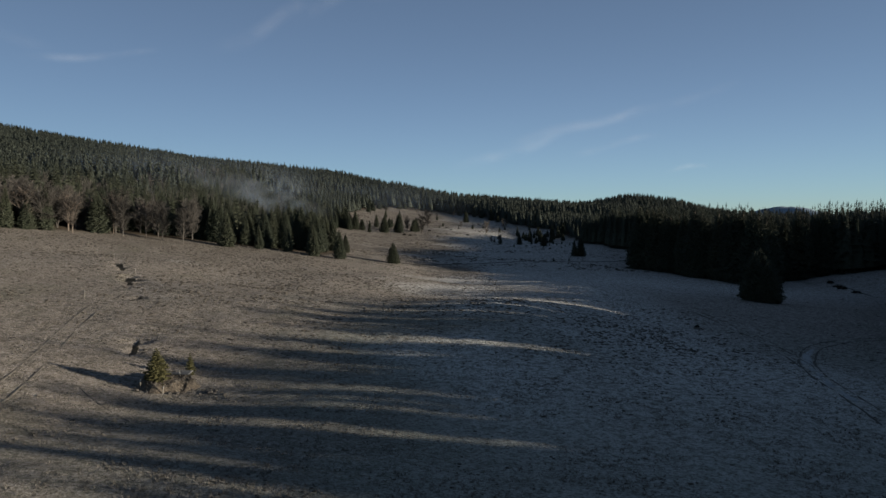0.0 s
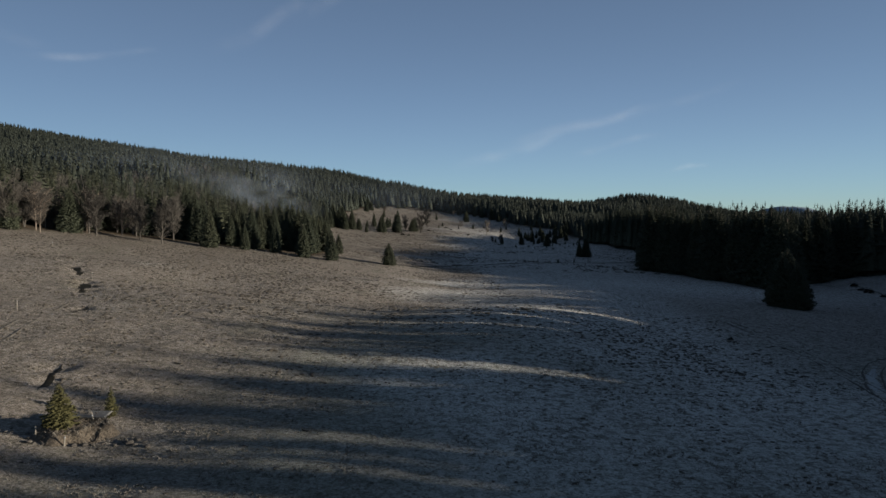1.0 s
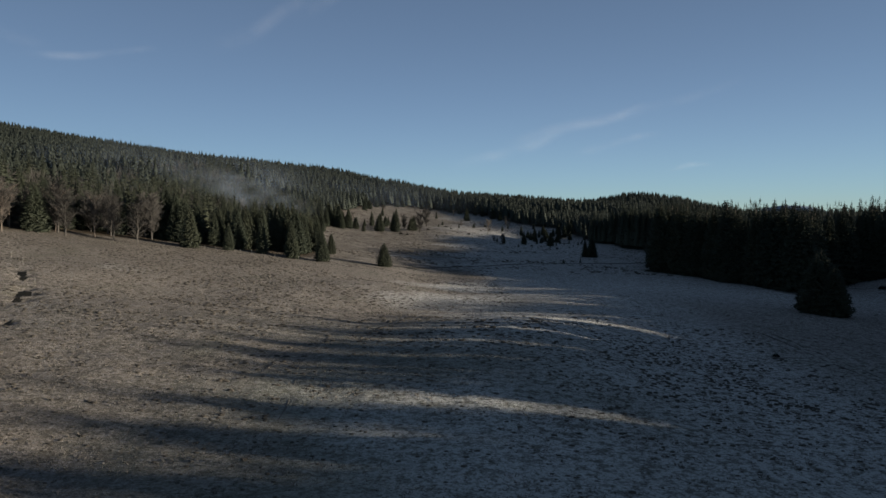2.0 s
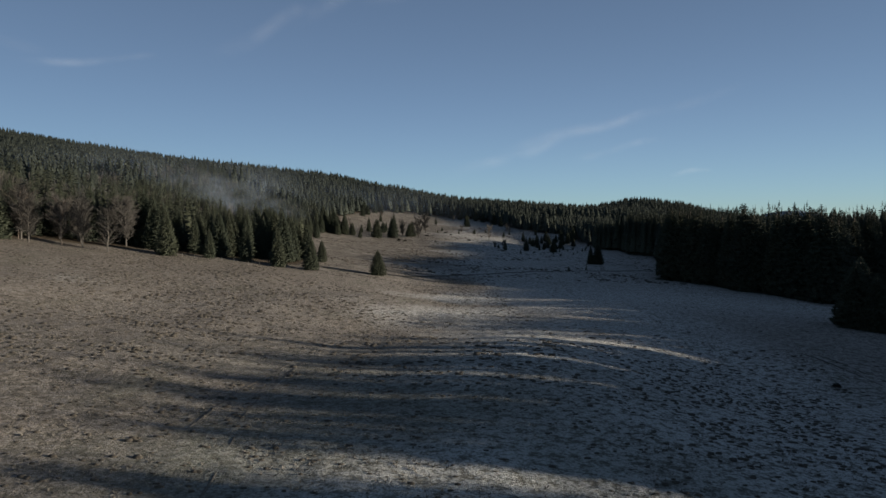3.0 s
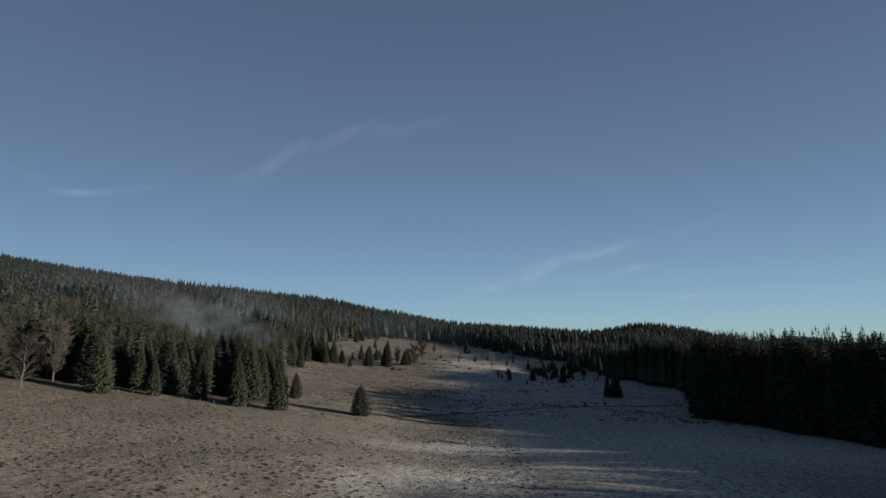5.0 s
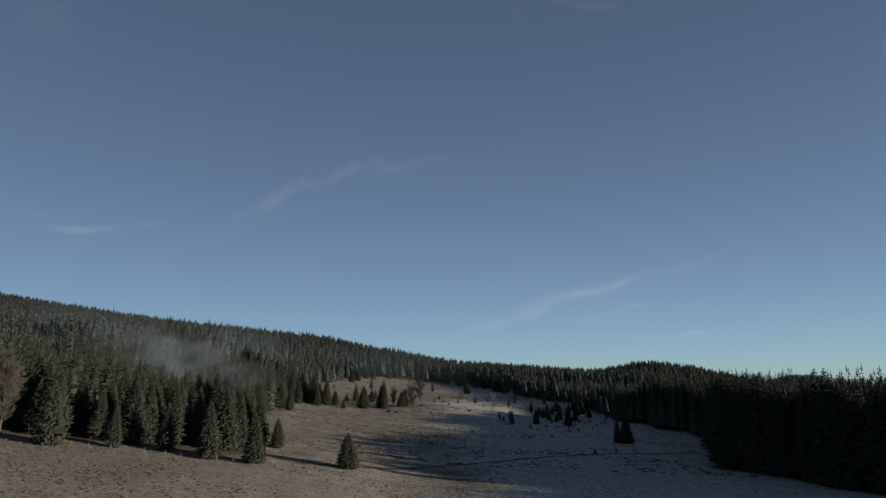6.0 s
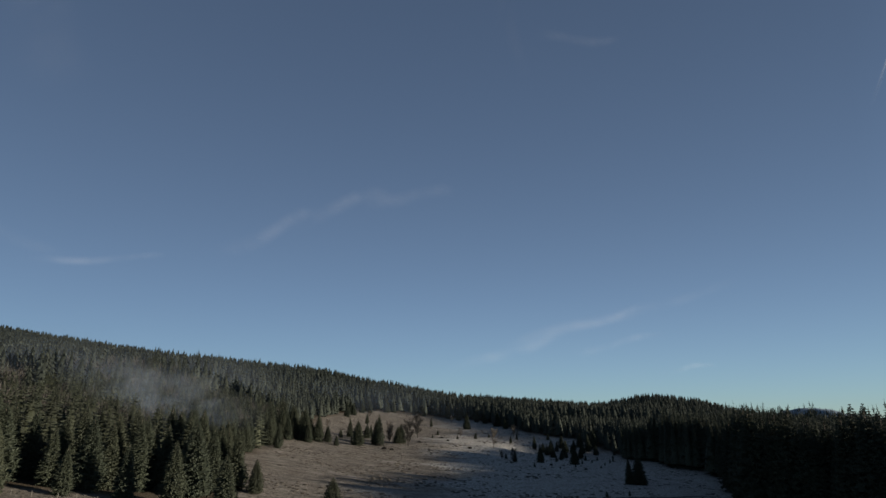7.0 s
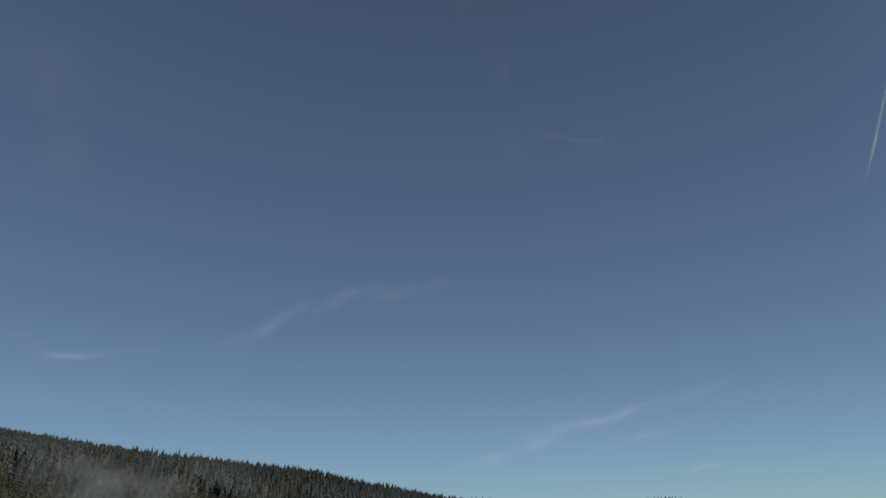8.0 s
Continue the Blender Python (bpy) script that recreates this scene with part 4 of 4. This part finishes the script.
for k, line in enumerate(([(-70.3, 123.4), (-69, 122.6), (-67.4, 120.4)], [(-65.8, 117.8), (-62.8, 115.1), (-60, 112)], [(-58.4, 109.2), (-55.8, 105.7), (-52.2, 99.6)],
                          [(-45.1, 85.6), (-45.9, 88.6), (-46, 91)], [(-34.2, 67), (-32.4, 62.6), (-31.2, 60), (-30.5, 58.3)])):
    ribbon("gully", "short dark wet gully eroded into the pasture", "gully", line, (1.9, 1.5, 1.7, 0.8, 0.7)[k], SHADED_PEAT, 0.05, 0.35, seed=70 + k)
ribbon("ditch", "narrow dark ditch crossing the frosted pasture", "ditch",
       [(-40, 212), (-26.2, 210.2), (-19, 213.6), (-9.2, 222), (3.2, 232.3), (17.8, 246.4), (35.9, 265.7), (56.8, 282.7), (75.9, 286.4), (86, 286)], 2.0, WATER, 0.1, 0.8, seed=5)
ribbon("ditch", "narrow dark ditch beside the wood", "ditch", [(118, 226), (138, 213), (130, 190), (127, 176)], 0.9, WATER, 0.07, 0.8, seed=6)


# ---------------------------------------------------------------- scrub, rocks, posts
def make_scrub(seed, spread_out=1.0, tall=1.0):
    """A low heath bush: stems and many small leaf sprays."""
    rs = np.random.RandomState(seed)
    n = 260
    a, r = rs.uniform(0, 6.283, n), np.sqrt(rs.rand(n)) * spread_out
    z = tall * (1 - (r / spread_out) ** 2 * 0.7) * rs.uniform(0.25, 1.0, n)
    c = np.stack([np.cos(a) * r, np.sin(a) * r, z], -1)
    d = rs.normal(size=(n, 3, 3)) * 0.13
    verts = (c[:, None] + d).reshape(-1, 3)
    root = new("shrub")
    child("foliage", tri_mesh("shrub_foliage", verts, np.arange(n * 3).reshape(-1, 3), SCRUB), root)
    v, f = [], []
    for k in range(7):
        b = 6.283 * k / 7
        tv, tf = tube([(0, 0, -0.1), (math.cos(b) * 0.4 * spread_out, math.sin(b) * 0.4 * spread_out, tall * 0.6)], [0.03, 0.012], 4)
        base = len(v)
        v.extend(tv)
        f.extend(tuple(q + base for q in face) for face in tf)
    child("stems", mesh_from("shrub_stems", v, f, BARK), root)
    return tagged(root, "low dark scrub growing in a hollow", "shrub", "scrub on the pasture")


SHRUBS = [make_scrub(71), make_scrub(72, 1.2, 0.6), make_scrub(73, 0.8, 0.9)]


def shrub(x, y, size, label=""):
    ob = stand(SHRUBS[PICK.randrange(3)], x, y, size, PICK.uniform(0, 360), 1.0)
    if label:
        tagged(ob, label)


for x, y, size in ((43.7, 105, 0.5), (62, 366, 0.9), (50, 384, 0.8), (136, 214, 1.3), (131, 200, 1.4), (129, 190, 1.2), (133, 206, 1.0), (-34.5, 418, 1.4), (-30, 405, 1.5),
                   (-26, 404, 1.2), (-14, 440, 1.2), (2, 455, 1.0), (14, 430, 1.0), (-2, 480, 1.3), (10, 540, 1.4), (-50, 480, 1.5)):
    shrub(x, y, size, "dark shrub on frosted pasture")


def rock_mesh(seed):
    rs = np.random.RandomState(seed)
    bm = bmesh.new()
    bmesh.ops.create_icosphere(bm, subdivisions=2, radius=1)
    f = rs.normal(size=(6, 3))
    for v in bm.verts:
        p = np.array(v.co)
        k = 1 - 0.25 * max(0.0, float((f @ p).max()) - 1.2) + rs.uniform(-0.06, 0.06)
        v.co = Vector(p * k * (1, 0.75, 0.55))
    me = bpy.data.meshes.new("rock")
    bm.to_mesh(me)
    bm.free()
    me.materials.append(STONE)
    return me


ROCKS = [rock_mesh(s) for s in (1, 2, 3)]


def rock(x, y, size):
    ob = tagged(new("rock", ROCKS[PICK.randrange(3)]), "pale limestone boulder half sunk in earth", "rock", "boulders on the pasture")
    ob.matrix_basis = pose(x, y, gz(x, y) + size * 0.25, PICK.uniform(-15, 15), PICK.uniform(-15, 15), PICK.uniform(0, 360)) @ Matrix.Diagonal((size, size, size, 1))


def make_post(x, y, tall, lean=0.0, thick=0.038, label="pale weathered wooden post in the grass"):
    root = tagged(new("fence_post"), label, "post", "posts in the pasture")
    root.matrix_basis = pose(x, y, gz(x, y), lean, lean * 0.6, PICK.uniform(0, 90))
    v, f = tube([(0, 0, -0.4), (0, 0, tall * 0.5), (0.01, 0, tall * 0.93), (0.01, 0, tall)], [thick, thick * 0.96, thick * 0.92, thick * 0.3], 8)
    child("stake", mesh_from("stake", v, f, POST_WOOD), root)
    v, f = tube([(0, 0, tall * 0.78), (0, 0, tall * 0.83)], [thick * 1.15, thick * 1.15], 8)
    child("wire_loop", mesh_from("wire_loop", v, f, MAST_PAINT), root, "thin dull wire wound round the stake")


for k in range(13):
    make_post(-73 + 3.0 * k + PICK.uniform(-0.3, 0.3), 189.6 + 1.02 * k + PICK.uniform(-0.3, 0.3), PICK.uniform(0.75, 1.0), PICK.uniform(-4, 4), 0.03, "grey fence stake along the wood's edge")
for x, y, tall, lean in ((-51.0, 84.6, 1.35, 1), (-68.8, 123.8, 1.5, -2), (-57.0, 109.6, 1.45, 2), (-88, 146.5, 1.3, 1), (-79, 135, 1.3, -1)):
    make_post(x, y, tall, lean)


def make_mound():
    """An old flat-topped earth bank with a steep ragged face towards the valley and a dark hole in it."""
    n, m = 90, 22
    verts, faces = [], []
    for i in range(n):
        a = 6.283 * i / n
        for j in range(m):
            q = j / (m - 1)
            r = (1 - q) * (1 + 0.1 * math.sin(3 * a + 1) + 0.06 * math.sin(7 * a))
            x, y = -24.9 + math.cos(a) * r * 2.7, 54.0 + math.sin(a) * r * 2.2
            rise = 0.95 * float(smooth(q * 3.2)) * (0.88 + 0.12 * math.cos(a - 1.2))
            hole = math.exp(-(((x + 23.25) / 0.5) ** 2 + ((y - 52.9) / 0.9) ** 2))
            rough = ((float(vnoise(x, y, 0.42)) - 0.5) * 0.3 + (float(vnoise(x + 7, y, 0.17)) - 0.5) * 0.22) * min(1, q * 4) * (1 - 0.6 * q)
            verts.append((x, y, gz(x, y) - 0.08 + rise * (1 - 0.85 * hole) + rough))
    for i in range(n):
        for j in range(m - 1):
            k, k2 = i * m + j, ((i + 1) % n) * m + j
            faces.append((k, k2, k2 + 1, k + 1))
    tagged(new("earth_mound", mesh_from("earth_mound", verts, faces, DIRT)), "low flat-topped bank of brown earth on the pasture", "mound")


def make_slab():
    """A weathered slab lying on the bank."""
    bm = bmesh.new()
    bmesh.ops.create_cube(bm, size=1, matrix=Matrix.Diagonal((3.0, 1.3, 0.12, 1)))
    bmesh.ops.subdivide_edges(bm, edges=bm.edges[:], cuts=3, use_grid_fill=True)
    rs = random.Random(14)
    for v in bm.verts:
        v.co += Vector((rs.uniform(-0.06, 0.06), rs.uniform(-0.06, 0.06), rs.uniform(-0.015, 0.015)))
    bmesh.ops.bevel(bm, geom=[e for e in bm.edges if e.calc_face_angle(0) > 0.9], offset=0.025, segments=2, affect="EDGES")
    me = bpy.data.meshes.new("stone_slab")
    bm.to_mesh(me)
    bm.free()
    me.materials.append(SLAB)
    ob = tagged(new("stone_slab", me), "flat weathered grey slab lying on an earth bank", "slab")
    ob.matrix_basis = pose(-24.7, 55.0, gz(-24.7, 55.0) + 0.88, 1, 2, 8)


def make_bank_grass():
    """Dry grass hanging over the bank's rim and face."""
    rs = np.random.RandomState(15)
    n = 900
    a, q = rs.uniform(0, 6.283, n), rs.uniform(0.05, 0.55, n)
    r = (1 - q) * (1 + 0.1 * np.sin(3 * a + 1) + 0.06 * np.sin(7 * a))
    x, y = -24.9 + np.cos(a) * r * 2.7, 54.0 + np.sin(a) * r * 2.2
    z = height(x, y) - 0.06 + 0.95 * smooth(q * 3.2) * (0.88 + 0.12 * np.cos(a - 1.2))
    base = np.stack([x, y, z], -1)
    way = rs.uniform(0, 6.283, n)
    side = np.stack([-np.sin(way), np.cos(way), 0 * way], -1) * 0.03
    tip = base + np.stack([np.cos(way) * 0.16, np.sin(way) * 0.16 - 0.05, rs.uniform(0.02, 0.24, n)], -1)
    verts = np.stack([base - side, base + side, tip], 1).reshape(-1, 3)
    tagged(new("bank_grass", tri_mesh("bank_grass", verts, np.arange(3 * n).reshape(-1, 3), STRAW)), "dry grass growing over an earth bank", "grass", kind="stuff")


make_mound()
make_bank_grass()
make_slab()
SAPLINGS = [tagged(make_spruce(3, 1.42, 18, 13, 81, NEEDLES_YOUNG, 0.02, 0.9), "young yellow-green spruce on an earth mound", "tree"),
            tagged(make_spruce(3, 0.85, 15, 9, 82, NEEDLES_YOUNG, 0.05, 0.9), "small thin yellow-green spruce beside a mound", "tree")]
stand(SAPLINGS[0], -25.4, 53.3, 0.95, 20, 1.0, 0, -0.7)
stand(SAPLINGS[1], -24.0, 56.9, 0.68, 70, 1.05, 0, -0.1)
make_post(-26.5, 52.5, 1.0, 6, 0.055)
make_post(-23.6, 54.4, 1.5, -16, 0.05, "leaning pale stake beside an earth mound")
make_post(-24.3, 52.0, 0.8, 9, 0.045)
for x, y, size in ((-24.6, 52.3, 0.35), (-24.3, 52.4, 0.22), (-25.1, 52.1, 0.2), (-26.2, 51.9, 0.18), (-23.2, 52.4, 0.28), (-22.8, 52.6, 0.2), (-26.9, 52.4, 0.16),
                   (-20.6, 53.0, 0.4), (-20.1, 52.8, 0.25), (-21.0, 53.3, 0.3), (-19.7, 53.2, 0.2), (-20.3, 53.6, 0.28), (-21.4, 52.7, 0.18), (-22.2, 53.0, 0.15), (-19.2, 52.6, 0.3),
                   (-32.0, 47.5, 0.2), (-14.0, 61, 0.2), (-25.6, 51.9, 0.24), (-23.8, 52.2, 0.3), (-27.4, 53, 0.22), (-27.6, 53.8, 0.16), (-22.4, 53.6, 0.18), (-26.5, 51.9, 0.3)):
    rock(x, y, size * 0.8)


# ---------------------------------------------------------------- grass that nobody could count
def make_tufts():
    rs = np.random.RandomState(91)
    n = 46000
    y = 20 + 130 * rs.rand(n) ** 1.5
    x = rs.uniform(-1, 1, n) * (12 + y * 0.72)
    k = (vnoise(x, y, 4) + 0.35 * rs.rand(n) > np.where(x > 0, 0.68, 0.5)) & (meadow_side(x, y) > 0)
    x, y = x[k], y[k]
    n = len(x)
    z = height(x, y) - 0.02
    blades = 5
    a = rs.uniform(0, 6.283, (n, blades))
    size = rs.uniform(0.06, 0.17, n)[:, None] * rs.uniform(0.6, 1.1, (n, blades))
    lean = rs.uniform(0.5, 1.6, (n, blades))
    bx, by = np.cos(a) * 0.1 * rs.rand(n, blades), np.sin(a) * 0.1 * rs.rand(n, blades)
    w = 0.045
    base = np.stack([x[:, None] + bx, y[:, None] + by, np.broadcast_to(z[:, None], a.shape)], -1)
    side = np.stack([-np.sin(a) * w, np.cos(a) * w, 0 * a], -1)
    tip = base + np.stack([np.cos(a) * size * lean, np.sin(a) * size * lean, size], -1)
    verts = np.stack([base - side, base + side, tip], 2).reshape(-1, 3)
    me = tri_mesh("grass_tufts", verts, np.arange(len(verts)).reshape(-1, 3), STRAW)
    tagged(new("grass_tufts", me), "tufts of dry straw-coloured grass over the pasture", "grass", kind="stuff")


def make_hummocks():
    """Low dark tussocks, thick on the damp side of the pasture, thin elsewhere."""
    rs = np.random.RandomState(92)
    n = 26000
    y = 25 + 230 * rs.rand(n) ** 1.3
    x = rs.uniform(-1, 1, n) * (12 + y * 0.72)
    damp = np.exp(-(((x - 26) / 15) ** 2 + ((y - 80) / 24) ** 2)) + 0.5 * np.exp(-(((x - 45) / 25) ** 2 + ((y - 380) / 60) ** 2))
    k = (rs.rand(n) < np.where(x > 5, 0.05, 0.34) + 0.6 * damp) & (vnoise(x, y, 9) + 0.6 * damp > 0.45) & (meadow_side(x, y) > 2)
    sx, sy = rs.uniform(-150, 15, 14000), 58 + 172 * rs.rand(14000)
    k3 = (meadow_side(sx, sy) > 2) & (vnoise(sx, sy, 11) + 0.5 * rs.rand(14000) > 0.68) & (sx > -0.8 * sy)
    ux, uy = rs.uniform(-85, 108, 5200), 235 + 350 * rs.rand(5200) ** 1.2
    k2 = (meadow_side(ux, uy) > 3) & (vnoise(ux, uy, 16) + 0.3 * rs.rand(5200) > 0.55)
    wx, wy = rs.normal(28, 9, 1500), rs.normal(88, 14, 1500)
    k4 = (wx > 8) & (wy > 55) & (vnoise(wx, wy, 6) > 0.35)
    x, y = np.concatenate([x[k], ux[k2], sx[k3], wx[k4]]), np.concatenate([y[k], uy[k2], sy[k3], wy[k4]])
    n, m = len(x), 7
    z = height(x, y)
    wet = np.exp(-(((x - 27) / 14) ** 2 + ((y - 86) / 22) ** 2))
    size = rs.uniform(0.07, 0.21, n) * (0.7 + 0.6 * vnoise(x, y, 13)) * np.clip(y / 90, 0.5, 1.15) * (1 - 0.15 * wet) * np.where(y > 235, 2.1, 1.0)
    a = np.arange(m) * 6.283 / m
    rim = size[:, None] * rs.uniform(0.75, 1.25, (n, m))
    ring0 = np.stack([x[:, None] + np.cos(a) * rim * 1.6, y[:, None] + np.sin(a) * rim * 0.9, np.broadcast_to(z[:, None] - 0.12, rim.shape)], -1)
    ring1 = np.stack([x[:, None] + np.cos(a) * rim * 1.2, y[:, None] + np.sin(a) * rim * 0.6, z[:, None] + size[:, None] * rs.uniform(0.3, 0.55, (n, m))], -1)
    top = np.stack([x, y, z + size * 0.55], -1)[:, None]
    verts = np.concatenate([ring0, ring1, top], 1)
    tris = []
    for j in range(m):
        q = (j + 1) % m
        tris += [(j, q, m + q), (j, m + q, m + j), (m + j, m + q, 2 * m)]
    tris = np.array(tris)[None] + (np.arange(n) * (2 * m + 1))[:, None, None]
    me = tri_mesh("tussocks", verts.reshape(-1, 3), tris.reshape(-1, 3), TUSSOCK)
    tagged(new("tussocks", me), "low dark tussocks scattered over damp pasture", "grass", kind="stuff")


make_tufts()
make_hummocks()
